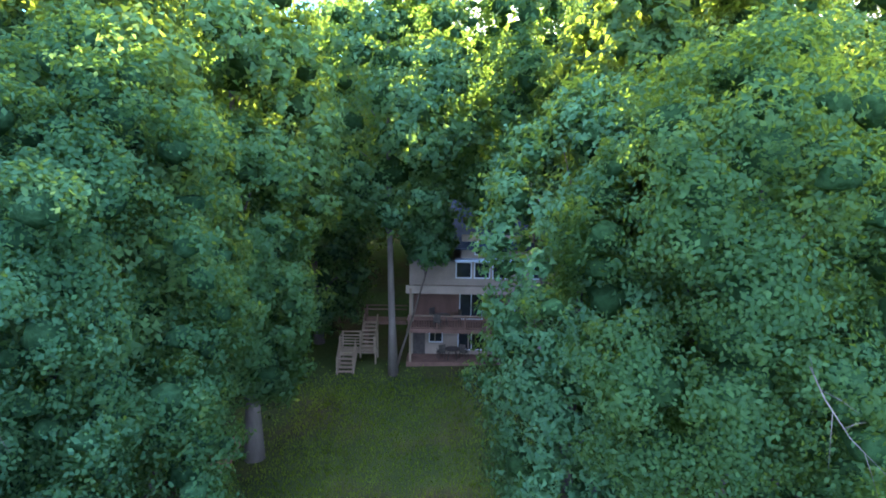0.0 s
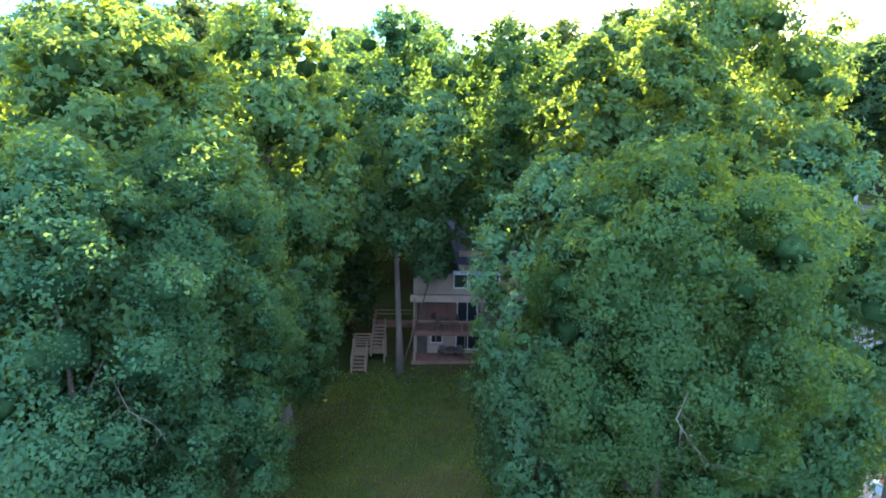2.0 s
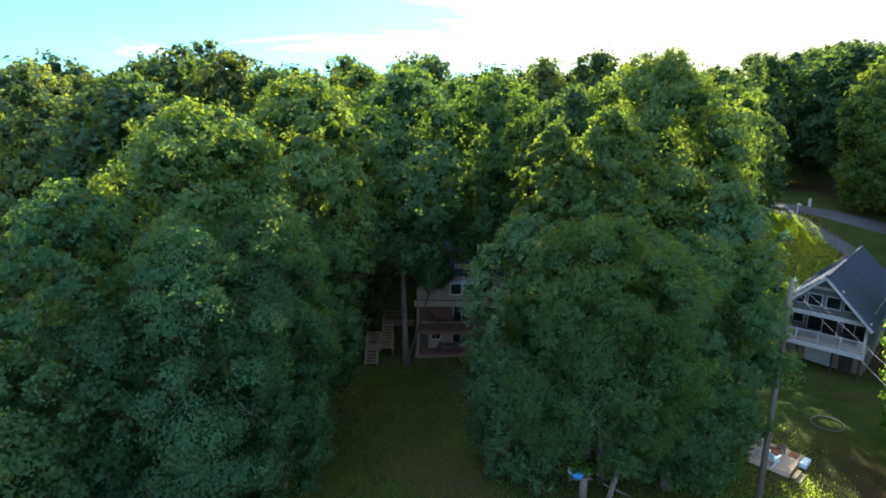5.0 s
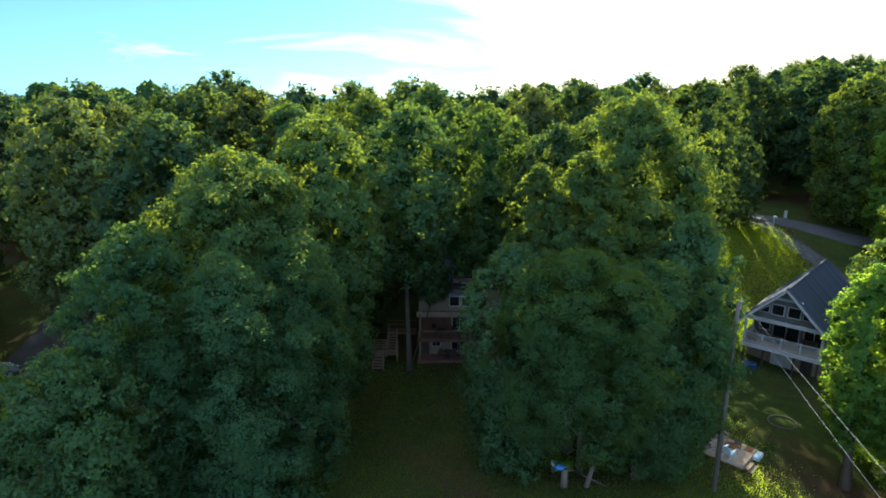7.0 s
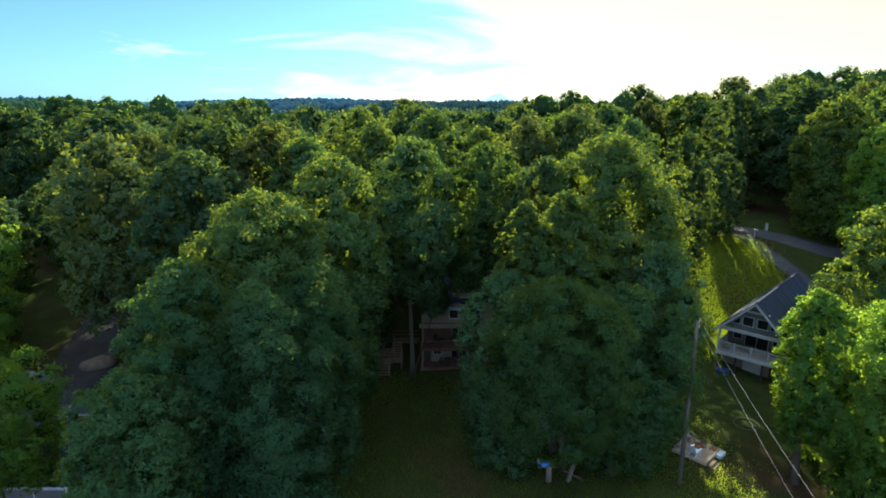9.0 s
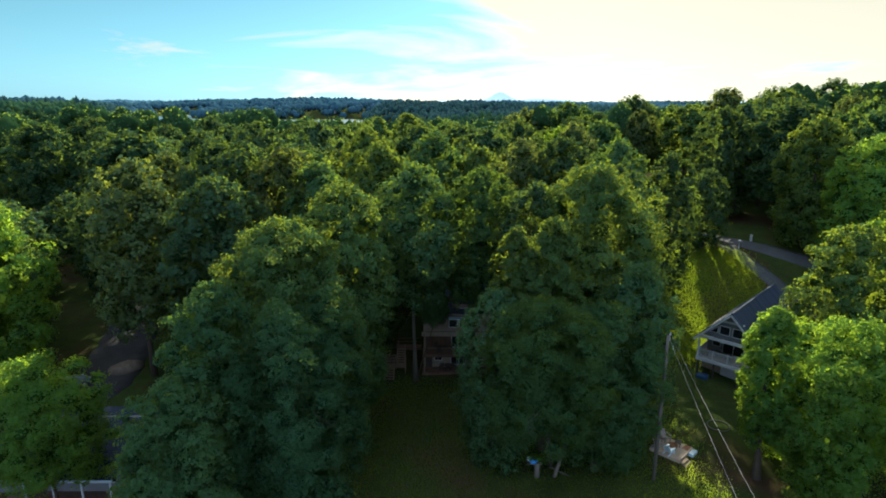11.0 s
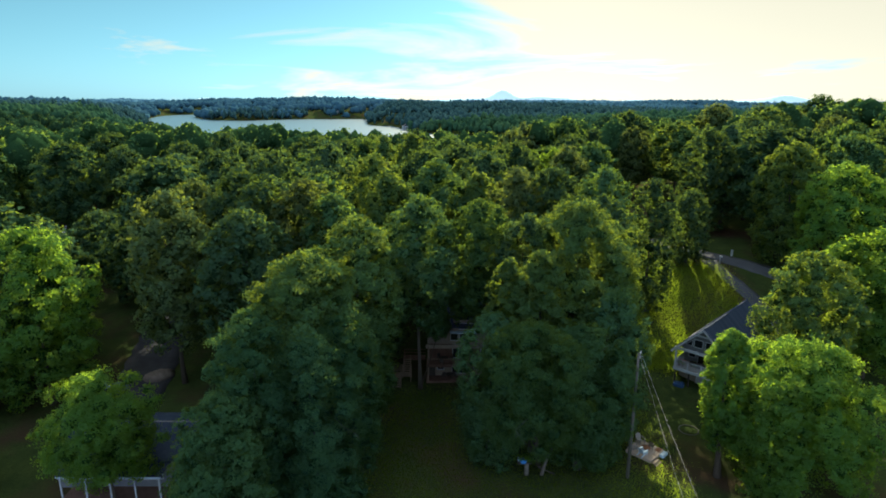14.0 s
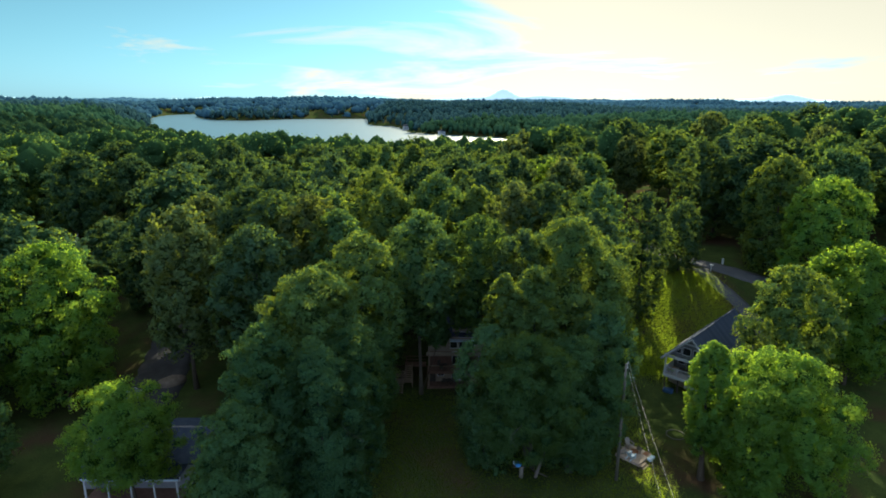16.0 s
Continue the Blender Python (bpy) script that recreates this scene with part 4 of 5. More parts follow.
# ---- the grey gabled house ----
def grey_house():
    W, D, EAVE, RIDGE, DECK = 6.6, 14.6, 5.4, 8.75, 2.7
    root = empty("house", pose(29.65, 36.37, -0.35, 0, 0, -44.2), "grey gabled house with a white-railed porch over a walk-out level", "house")
    S = math.atan2(RIDGE - EAVE, W / 2)
    over = 0.45
    # roof: two slopes of shingle courses on a deck
    for side in (-1, 1):
        run = (W / 2 + over) / math.cos(S)
        m = Matrix.Translation((W / 2, 0, RIDGE)) @ Matrix.Rotation(side * S, 4, "Y")
        roof = boxed("roof", (side * run / 2, D / 2 - 0.15, -0.06), (run, D + 0.9, 0.14), SHINGLE, root, m=m)
        n = 26
        me = None
        for i in range(n):
            if me is None:
                bm = bmesh.new()
                box(bm, (0, D / 2 - 0.15, 0), (run / n + 0.05, D + 0.92, 0.02))
                o = part("shingle_course", bm, SHINGLE, roof)
                me = o.data
            else:
                o = new("shingle_course", me)
                o.parent = roof
            o.matrix_basis = m @ Matrix.Translation((side * run * (i + 0.5) / n, 0, 0.022)) @ Matrix.Rotation(side * -0.05, 4, "Y")
        for y, nm in ((-0.62, "rake_board"), (D + 0.32, "rake_board")):
            boxed(nm, (side * run / 2, y, -0.10), (run, 0.05, 0.2), TRIM, root, m=m)
        boxed("fascia", (side * (run - 0.02), D / 2 - 0.15, -0.16), (0.05, D + 0.9, 0.2), TRIM, root, m=m)
    boxed("ridge_cap", (W / 2, D / 2 - 0.15, RIDGE + 0.05), (0.26, D + 0.95, 0.06), SHINGLE, root, bevel=0.02)
    # front gable
    g = prism(bmesh.new(), [(0.05, EAVE), (W - 0.05, EAVE), (W / 2, RIDGE - 0.12)], 0.18, Matrix.Translation((0, 0.25, 0)))
    gable = part("gable_wall", g, GREY_SIDING, root)
    me = None
    for k in range(22):
        z = EAVE + 0.1 + k * 0.165
        half = (RIDGE - 0.2 - z) / (RIDGE - EAVE) * W / 2
        if half > 0.1:
            boxed("siding_board", (W / 2, 0.24, z), (2 * half, 0.03, 0.15), GREY_SIDING, gable)
    boxed("collar_beam", (W / 2, 0.0, 7.55), (2.6, 0.12, 0.2), TRIM, root)
    boxed("porch_beam", (W / 2, 0.0, EAVE - 0.17), (W + 0.35, 0.2, 0.34), TRIM, root)
    for x in (2.62, 3.98):
        window(root, x, 6.42, 1.05, 1.0, 0.17, 1)
    for sx in (-1, 1):
        x0 = W / 2 + sx * 1.38
        tri = [(x0, 5.95), (x0 + sx * 0.95, 5.95), (x0, 6.8)]
        w = part("window", prism(bmesh.new(), tri, 0.06, Matrix.Translation((0, 0.17, 0))), TRIM, root)
        cx, cz = sum(p[0] for p in tri) / 3, sum(p[1] for p in tri) / 3
        part("pane", prism(bmesh.new(), [(cx + (x - cx) * 0.78, cz + (z - cz) * 0.78) for x, z in tri], 0.03, Matrix.Translation((0, 0.15, 0))), GLASS, w)
    # porch
    porch = boxed("porch_floor", (W / 2, 1.4, DECK - 0.1), (W + 0.1, 2.9, 0.14), DECK_WOOD, root)
    for k in range(20):
        boxed("deck_board", (W / 2, -0.0 + 0.14 * k + 0.05, DECK - 0.01), (W + 0.05, 0.13, 0.03), DECK_WOOD, porch)
    boxed("porch_fascia", (W / 2, -0.08, DECK - 0.24), (W + 0.2, 0.06, 0.42), TRIM, root)
    boxed("porch_fascia", (-0.08, 1.4, DECK - 0.24), (0.06, 2.9, 0.42), TRIM, root)
    railing(root, (0.05, 0.0), (W - 0.05, 0.0), DECK, 1.0, TRIM, 4)
    railing(root, (0.05, 0.12), (0.05, 2.7), DECK, 1.0, TRIM, 1)
    for x in (0.05, W - 0.05):
        boxed("porch_post", (x, 0.02, (DECK + EAVE - 0.3) / 2), (0.18, 0.18, EAVE - 0.3 - DECK), TRIM, root)
    # walls, storey by storey
    boxed("wall", (W / 2, 2.85, 4.2), (W, 0.2, EAVE - DECK), GREY_SIDING, root)
    for x in (0.1, W - 0.1):
        boxed("wall", (x, D / 2 + 1.4, 2.8), (0.2, D - 2.9, EAVE), GREY_SIDING, root)
    g2 = prism(bmesh.new(), [(0.0, 0.0), (W, 0.0), (W, EAVE), (W / 2, RIDGE - 0.15), (0, EAVE)], 0.2, Matrix.Translation((0, D - 0.2, 0)))
    part("back_wall", g2, GREY_SIDING, root)
    boxed("wall", (W / 2, 1.9, 1.3), (W, 0.2, 2.4), BEIGE_SIDING, root, "pale lower wall")
    door = window(root, 3.0, DECK + 1.05, 2.3, 2.05, 2.72, 2, "sliding_door")
    boxed("handle", (3.1, 2.66, DECK + 1.0), (0.03, 0.05, 0.22), METAL, door)
    window(root, 5.4, DECK + 1.05, 1.7, 2.05, 2.72, 2, "sliding_door")
    window(root, 1.1, DECK + 1.3, 0.9, 1.2, 2.72, 1)
    panel = boxed("panel_door", (3.2, 1.76, 1.15), (2.0, 0.06, 2.1), TRIM, root, "white panelled lower door")
    for k in range(4):
        boxed("door_panel", (3.2, 1.72, 0.4 + 0.5 * k), (1.8, 0.03, 0.42), TRIM, panel)
    # no opening here: the panel's dark colour stands in for the doorway's shade
    boxed("wall", (5.3, 1.7, 1.0), (1.0, 0.1, 2.0), DARK, root, "dark panel standing in for a shaded doorway")
    for x in (0.15, 1.9, 4.5, W - 0.15):
        boxed("deck_post", (x, 0.1, 1.25), (0.16, 0.16, 2.5), DARK, root)
    boxed("slab", (W / 2, 0.6, -0.05), (W + 0.6, 3.2, 0.25), CONCRETE, root)
    return root


grey_house()
house_m = pose(29.65, 36.37, -0.35, 0, 0, -44.2)


def sofa(name, m, mat, cushion, label, w=1.7):
    root = empty(name, m, label, "sofa")
    boxed("seat", (0, 0, 0.24), (w, 0.75, 0.3), mat, root, bevel=0.03)
    boxed("backrest", (0, 0.32, 0.55), (w, 0.14, 0.5), mat, root, bevel=0.04)
    for sx in (-1, 1):
        boxed("armrest", (sx * (w / 2 - 0.07), 0, 0.45), (0.14, 0.75, 0.35), mat, root, bevel=0.03)
        boxed("cushion", (sx * w / 4, -0.02, 0.44), (w / 2 - 0.16, 0.6, 0.13), cushion, root, bevel=0.04)
    return root


def armchair(name, m, mat, label, group=""):
    """A slatted garden chair with a leaning fan back and wide arms."""
    root = empty(name, m, label, "chair", group)
    for i in range(6):
        boxed("seat_slat", (0, -0.3 + 0.1 * i, 0.40 - 0.025 * i), (0.52, 0.085, 0.022), mat, root)
    back = Matrix.Translation((0, 0.24, 0.28)) @ Matrix.Rotation(radians(-24), 4, "X")
    for i in range(5):
        h = 0.72 - 0.05 * abs(i - 2)
        boxed("back_slat", (-0.22 + 0.11 * i, 0, h / 2), (0.095, 0.022, h), mat, root, m=back)
    for sx in (-1, 1):
        boxed("armrest", (sx * 0.33, -0.02, 0.60), (0.13, 0.72, 0.025), mat, root)
        boxed("leg", (sx * 0.30, -0.32, 0.30), (0.03, 0.09, 0.6), mat, root)
        boxed("leg", (sx * 0.27, 0.02, 0.20), (0.03, 0.95, 0.12), mat, root, m=Matrix.Translation((0, 0.05, 0.12)) @ Matrix.Rotation(radians(-20), 4, "X") @ Matrix.Translation((0, 0, -0.14)))
    return root


sofa("porch_sofa", house_m @ pose(2.4, 1.3, 2.76, 0, 0, 180), DARK, PALE_BLUE, "dark wicker sofa with pale cushions on the porch")
sofa("porch_sofa", house_m @ pose(5.2, 1.6, 2.76, 0, 0, 0), DARK, DARK, "dark wicker sofa on the porch", 1.4)


def flower_pot(m, label):
    root = empty("flower_pot", m, label, "plant")
    bm = bmesh.new()
    tube(bm, [(0, 0, 0), (0, 0, 0.3)], [0.13, 0.2], 12)
    part("pot", bm, RUST, root, smooth=True)
    rg = np.random.default_rng(5)
    p = rg.normal(0, 0.16, (260, 3)) + np.array([0, 0, 0.45])
    v, f = leaf_faces(rg, p, p - np.array([0, 0, 0.3]), np.full(260, 0.11))
    mesh_part("leaves", v, f, LEAF_LIGHT, root)
    for p in rg.normal(0, 0.13, (9, 3)) + np.array([0, 0, 0.58]):
        bm = bmesh.new()
        tube(bm, [p, p + np.array([0, 0, 0.03]), p + np.array([0, 0, 0.06])], [0.02, 0.06, 0.045], 7)
        part("flower", bm, RED, root, "red flower head")


flower_pot(house_m @ pose(0.45, 0.45, 2.78), "clay pot of red flowers at the porch corner")
flower_pot(house_m @ pose(0.9, 0.4, 2.78), "clay pot with red flowers beside another")

# blue cover under the porch
bm = bmesh.new()
box(bm, (0, 0, 0.35), (1.3, 0.9, 0.7), bevel=0.15)
tagged(part("covered_grill", bm, COVER_BLUE), "dark blue fitted cover over a grill below the porch", "grill").matrix_world = house_m @ pose(0.9, -0.3, 0.1, 0, 0, 10)


# ---- the main house among the trees ----
def main_house():
    X0, X1 = -2.05, 8.6
    L = X1 - X0
    cx = (X0 + X1) / 2
    root = empty("house", pose(0, 36.0, 0.0), "beige three-storey house with stained decks, half hidden by trees", "house")
    GRD = gz(0, 36) - 0.3
    boxed("foundation", (cx, 6.2, 0.0), (L, 9.6, 0.8), CONCRETE, root)
    # lower storey
    boxed("lower_wall", (cx, 1.5, 1.45), (L, 0.2, 2.2), BEIGE_SIDING, root)
    for k in range(int(L / 1.1)):
        boxed("batten", (X0 + 0.55 + 1.1 * k, 1.38, 1.45), (0.06, 0.03, 2.2), BEIGE_SIDING, root)
    window(root, -0.35, 1.75, 0.85, 1.0, 1.36, 1)
    window(root, 2.0, 1.55, 1.75, 1.6, 1.36, 2, "sliding_door")
    window(root, 4.4, 1.75, 0.9, 0.9, 1.36, 1)
    window(root, 6.6, 1.75, 1.4, 1.0, 1.36, 2)
    boxed("door", (-1.45, 1.36, 1.35), (0.8, 0.06, 1.95), DARK, root, "dark door in shade")
    low = boxed("lower_deck", (cx, 0.65, 0.32), (L + 0.3, 1.7, 0.12), STAINED, root)
    for k in range(12):
        boxed("deck_board", (cx, -0.13 + 0.14 * k, 0.395), (L + 0.3, 0.128, 0.03), STAINED, low)
    boxed("deck_skirt", (cx, -0.2, 0.2), (L + 0.3, 0.05, 0.34), STAINED, root)
    # upper deck with its stained board rail
    up = boxed("upper_deck", (cx, 0.7, 2.5), (L + 0.2, 1.9, 0.16), STAINED, root)
    for k in range(14):
        boxed("deck_board", (cx, -0.2 + 0.14 * k, 2.6), (L + 0.2, 0.128, 0.03), STAINED, up)
    boxed("deck_fascia", (cx, -0.27, 2.5), (L + 0.3, 0.05, 0.26), STAINED, root)
    railing(root, (X0, -0.22), (X1, -0.22), 2.6, 0.85, STAINED, 6, 0.16)
    boxed("rail_cap", (cx, -0.22, 3.47), (L + 0.1, 0.16, 0.04), STAIR_WOOD, root, "pale top board of the rail")
    for x in (X0 + 0.1, 2.9, 5.6, X1 - 0.1):
        boxed("deck_post", (x, -0.1, 2.7), (0.14, 0.14, 5.0), STAIR_WOOD, root)
    # upper storeys
    boxed("middle_wall", (cx, 2.0, 3.75), (L, 0.2, 2.4), STAINED, root, "reddish stained wall behind the upper deck")
    window(root, 1.95, 3.65, 1.5, 1.9, 1.86, 2, "sliding_door")
    window(root, 5.6, 3.9, 1.5, 1.2, 1.86, 2)
    boxed("beam", (cx, -0.05, 5.12), (L + 0.4, 0.18, 0.5), BEIGE_SIDING, root)
    boxed("upper_wall", (cx, 0.35, 6.1), (L, 0.2, 1.5), BEIGE_SIDING, root)
    for k in range(8):
        boxed("siding_board", (cx, 0.235, 5.45 + 0.18 * k), (L, 0.03, 0.165), BEIGE_SIDING, root)
    for x in (1.35, 2.5, 3.65, 6.2):
        window(root, x, 6.35, 0.95, 1.0, 0.2, 1)
    for x in (2.5, 3.65):
        window(root, x, 7.75, 0.95, 0.8, 0.2, 1)
    boxed("upper_wall", (4.4, 0.35, 7.7), (6.4, 0.2, 1.7), BEIGE_SIDING, root)
    boxed("awning", (2.6, -0.05, 7.05), (3.6, 0.9, 0.07), PALE_BLUE, root, "pale blue-grey strip of roof over the windows")
    for x in (X0 + 0.1, X1 - 0.1):
        boxed("side_wall", (x, 6.1, 3.4), (0.2, 9.5, 6.8), BEIGE_SIDING, root)
    boxed("back_wall", (cx, 10.9, 3.4), (L, 0.2, 6.8), BEIGE_SIDING, root)
    for side in (-1, 1):
        m = Matrix.Translation((cx + 0.5, 5.5, 10.2)) @ Matrix.Rotation(side * -0.38, 4, "X")
        roof = boxed("roof", (0, side * 3.15, -0.05), (L + 1.2, 6.5, 0.14), SHINGLE, root, m=m)
        for k in range(20):
            boxed("shingle_course", (0, side * (0.16 + 0.325 * k), 0.03), (L + 1.2, 0.34, 0.025), SHINGLE, roof, m=m)
    boxed("chimney", (6.8, 6.5, 10.3), (0.9, 0.8, 2.4), STONE, root)
    return root


main_house()


def table_set(m, label):
    root = empty("garden_table", m, label, "table")
    bm = bmesh.new()
    tube(bm, [(0, 0, 0.68), (0, 0, 0.72)], [0.48, 0.48], 20)
    part("tabletop", bm, DARK, root)
    for a in range(4):
        c, s = math.cos(a * math.pi / 2 + 0.7), math.sin(a * math.pi / 2 + 0.7)
        bm = bmesh.new()
        tube(bm, [(0.42 * c, 0.42 * s, 0), (0.25 * c, 0.25 * s, 0.68)], [0.025, 0.025], 6)
        part("leg", bm, DARK, root)
    return root


def plain_chair(m, mat, label, group):
    root = empty("deck_chair", m, label, "chair", group)
    boxed("seat", (0, 0, 0.44), (0.46, 0.46, 0.05), mat, root, bevel=0.01)
    boxed("backrest", (0, 0.22, 0.75), (0.46, 0.04, 0.5), mat, root, bevel=0.01)
    for sx in (-1, 1):
        for sy in (-1, 1):
            boxed("leg", (sx * 0.2, sy * 0.2, 0.21), (0.035, 0.035, 0.43), mat, root)
        boxed("armrest", (sx * 0.23, 0, 0.64), (0.04, 0.44, 0.03), mat, root)
    return root


table_set(pose(0.1, 36.5, 2.62), "round dark table on the upper deck")
for a, r in ((20, 0.95), (130, 0.9), (250, 0.85)):
    plain_chair(pose(0.1 + r * math.cos(radians(a)), 36.5 + 0.7 * math.sin(radians(a)), 2.62, 0, 0, a - 90), DARK, "dark metal chair round the deck table", "chairs of the upper deck")
table_set(pose(0.75, 36.4, 0.42), "small dark table on the lower deck")
plain_chair(pose(0.0, 36.5, 0.42, 0, 0, 200), DARK, "dark chair on the lower deck by the window", "chairs of the lower deck")
plain_chair(pose(1.5, 36.6, 0.42, 0, 0, 150), DARK, "dark chair on the lower deck by the glass door", "chairs of the lower deck")


def stairs():
    root = empty("deck_stairs", pose(-6.45, 35.0, 0.0), "pale timber stairs with a railed landing beside the house", "stairs")
    g = gz(-5.8, 34)

    def flight(x0, x1, y, z, n, rails):
        for k in range(n):
            boxed("tread", ((x0 + x1) / 2, y + 0.27 * k, z + 0.18 * (k + 1)), (x1 - x0, 0.3, 0.045), STAIR_WOOD, root)
            boxed("riser", ((x0 + x1) / 2, y + 0.13 + 0.27 * k, z + 0.09 + 0.18 * k), (x1 - x0 - 0.04, 0.02, 0.13), STAINED, root)
        for x in (x0, x1):
            bm = bmesh.new()
            tube(bm, [(x, y - 0.15, z), (x, y + 0.27 * n, z + 0.18 * n)], [0.07, 0.07], 4)
            part("stringer", bm, STAIR_WOOD, root)
            for off in rails:
                bm = bmesh.new()
                tube(bm, [(x, y - 0.1, z + off), (x, y + 0.27 * n, z + 0.18 * n + off)], [0.045, 0.045], 4)
                part("handrail", bm, STAIR_WOOD, root)
            boxed("newel", (x, y - 0.1, z + 0.55), (0.09, 0.09, 1.1), STAIR_WOOD, root)

    zl = g + 0.92
    flight(0.0, 1.0, 0.0, g, 5, (0.55, 1.05))
    for k in range(8):
        boxed("landing_board", (1.1, 1.42 + 0.145 * k, zl), (2.4, 0.135, 0.04), STAIR_WOOD, root)
    for x, y in ((-0.05, 1.35), (-0.05, 2.55), (1.1, 2.55), (2.25, 1.35), (2.25, 2.55)):
        boxed("landing_post", (x, y, (zl + g) / 2 + 0.55), (0.1, 0.1, zl - g + 1.1), STAIR_WOOD, root)
    for z in (0.2, 0.4, 0.6, 0.8, 1.05):
        boxed("landing_rail", (-0.05, 1.95, zl + z), (0.04, 1.25, 0.09), STAIR_WOOD, root)
        boxed("landing_rail", (0.5, 2.55, zl + z), (1.15, 0.04, 0.09), STAIR_WOOD, root)
    flight(1.25, 2.15, 1.5, zl, 8, (0.5,))
    # bridge from the top step to the upper deck
    top = zl + 0.18 * 8
    for k in range(14):
        boxed("bridge_board", (1.35 + 0.2 * k, 4.2, top), (0.19, 1.1, 0.04), STAINED, root)
    for y in (3.7, 4.7):
        boxed("bridge_rail", (2.65, y, top + 0.85), (2.9, 0.06, 0.07), STAINED, root)
        boxed("bridge_joist", (2.65, y, top - 0.12), (2.9, 0.05, 0.18), STAINED, root)
        boxed("brace_post", (1.3, y, (top + g) / 2 + 0.4), (0.1, 0.1, top - g + 0.85), STAINED, root)


stairs()


# ---- the platform with the fire pit ----
def platform():
    PZ = 0.92
    m = pose(20.5, 19.85, PZ, 0, 0, 44)
    root = empty("wooden_platform", m, "weathered square timber platform on the lawn", "platform")
    for k in range(18):
        boxed("board", (0, -1.30 + 0.153 * k, -0.02), (2.75, 0.142, 0.04), DECK_WOOD, root)
    for y in (-1.36, 1.36):
        boxed("rim_joist", (0, y, -0.16), (2.75, 0.045, 0.24), DECK_WOOD, root)
    for x in (-1.36, 1.36):
        boxed("rim_joist", (x, 0, -0.16), (0.045, 2.7, 0.24), DECK_WOOD, root)
    for x in (-1.25, 1.25):
        for y in (-1.25, 1.25):
            boxed("footing", (x, y, -0.38), (0.2, 0.2, 0.5), CONCRETE, root)
    step = empty("garden_step", m @ pose(-0.95, -1.62, 0), "two pale timber steps at the platform's edge", "steps")
    for k in range(2):
        boxed("tread", (0, -0.26 * k, -0.13 - 0.13 * k), (1.1, 0.26, 0.04), STAIR_WOOD, step)
        boxed("riser", (0, -0.12 - 0.26 * k, -0.22 - 0.13 * k), (1.1, 0.03, 0.16), STAIR_WOOD, step)
    b = boxed("storage_box", (0, 0, -0.12), (0.95, 0.42, 0.3), PALE_BLUE, None, bevel=0.03)
    b.matrix_world = m @ pose(0.75, -1.63, -0.02)
    tagged(b, "pale blue storage box beside the platform", "box")
    # fire pit
    pit = empty("fire_pit", m @ pose(-0.1, -0.1, 0), "round rusty steel fire pit on the platform", "fire pit")
    bm = bmesh.new()
    tube(bm, [(0, 0, 0.12), (0, 0, 0.2), (0, 0, 0.36)], [0.22, 0.38, 0.44], 20)
    part("bowl", bm, RUST, pit, smooth=True)
    bm = bmesh.new()
    for k in range(20):
        a, c = 2 * math.pi * k / 20, 2 * math.pi * (k + 1) / 20
        tube(bm, [(0.45 * math.cos(a), 0.45 * math.sin(a), 0.37), (0.45 * math.cos(c), 0.45 * math.sin(c), 0.37)], [0.025, 0.025], 5)
    part("rim", bm, RUST, pit)
    for k in range(3):
        a = 2.1 * k
        boxed("leg", (0.3 * math.cos(a), 0.3 * math.sin(a), 0.09), (0.04, 0.04, 0.18), RUST, pit)
    for x, y, r, mat in ((-0.85, 0.85, 35, STONE), (-1.0, -0.25, 80, PALE_BLUE), (0.75, 0.95, -25, STONE)):
        armchair("garden_chair", m @ pose(x, y, 0, 0, 0, r), mat, "grey slatted garden chair facing the fire pit" if mat is STONE else "pale blue-grey slatted garden chair facing the fire pit", "chairs round the fire pit")
    tb = empty("side_table", m @ pose(0.72, -0.25, 0, 0, 0, 15), "low dark table on the platform", "table")
    boxed("tabletop", (0, 0, 0.4), (0.75, 0.5, 0.04), DARK, tb)
    for sx in (-0.32, 0.32):
        for sy in (-0.2, 0.2):
            boxed("leg", (sx, sy, 0.2), (0.05, 0.05, 0.4), DARK, tb)
    mat = boxed("doormat", (0, 0, 0.012), (0.75, 0.5, 0.02), RUST, None)
    mat.matrix_world = m @ pose(0.95, -0.95, 0.0)
    tagged(mat, "reddish brown mat on the platform", "mat")


platform()


# ---- the utility pole and its cables ----
def utility_pole(name, x, y, top, label, transformer=False):
    z = gz(x, y)
    root = empty(name, pose(x, y, z, 0, 0, 35), label, "utility pole")
    bm = bmesh.new()
    H = top - z
    tube(bm, [(0, 0, -0.3), (0, 0, H * 0.5), (0, 0, H)], [0.17, 0.145, 0.11], 12)
    part("pole", bm, POLE_WOOD, root, smooth=True)
    bm = bmesh.new()
    box(bm, (0.12, 0, H - 0.15), (0.25, 0.08, 0.3), bevel=0.01)
    part("bracket", bm, METAL, root)
    for dz in (0.0, 0.45):
        bm = bmesh.new()
        tube(bm, [(0.14, 0, H - dz - 0.05), (0.3, 0, H - dz), (0.3, 0, H - dz + 0.16)], [0.03, 0.05, 0.035], 8)
        part("insulator", bm, TRIM if transformer else METAL, root)
    if transformer:
        bm = bmesh.new()
        tube(bm, [(-0.35, 0, H - 2.0), (-0.35, 0, H - 1.1)], [0.25, 0.25], 14)
        part("transformer", bm, METAL, root, "grey transformer can", smooth=True)
    return root


POLE = (17.5, 15.8)
utility_pole("utility_pole", *POLE, 13.35, "weathered grey wooden utility pole in the lawn")
utility_pole("utility_pole", -75.5, 82.0, 10.5, "wooden utility pole with a transformer by the drive", True)


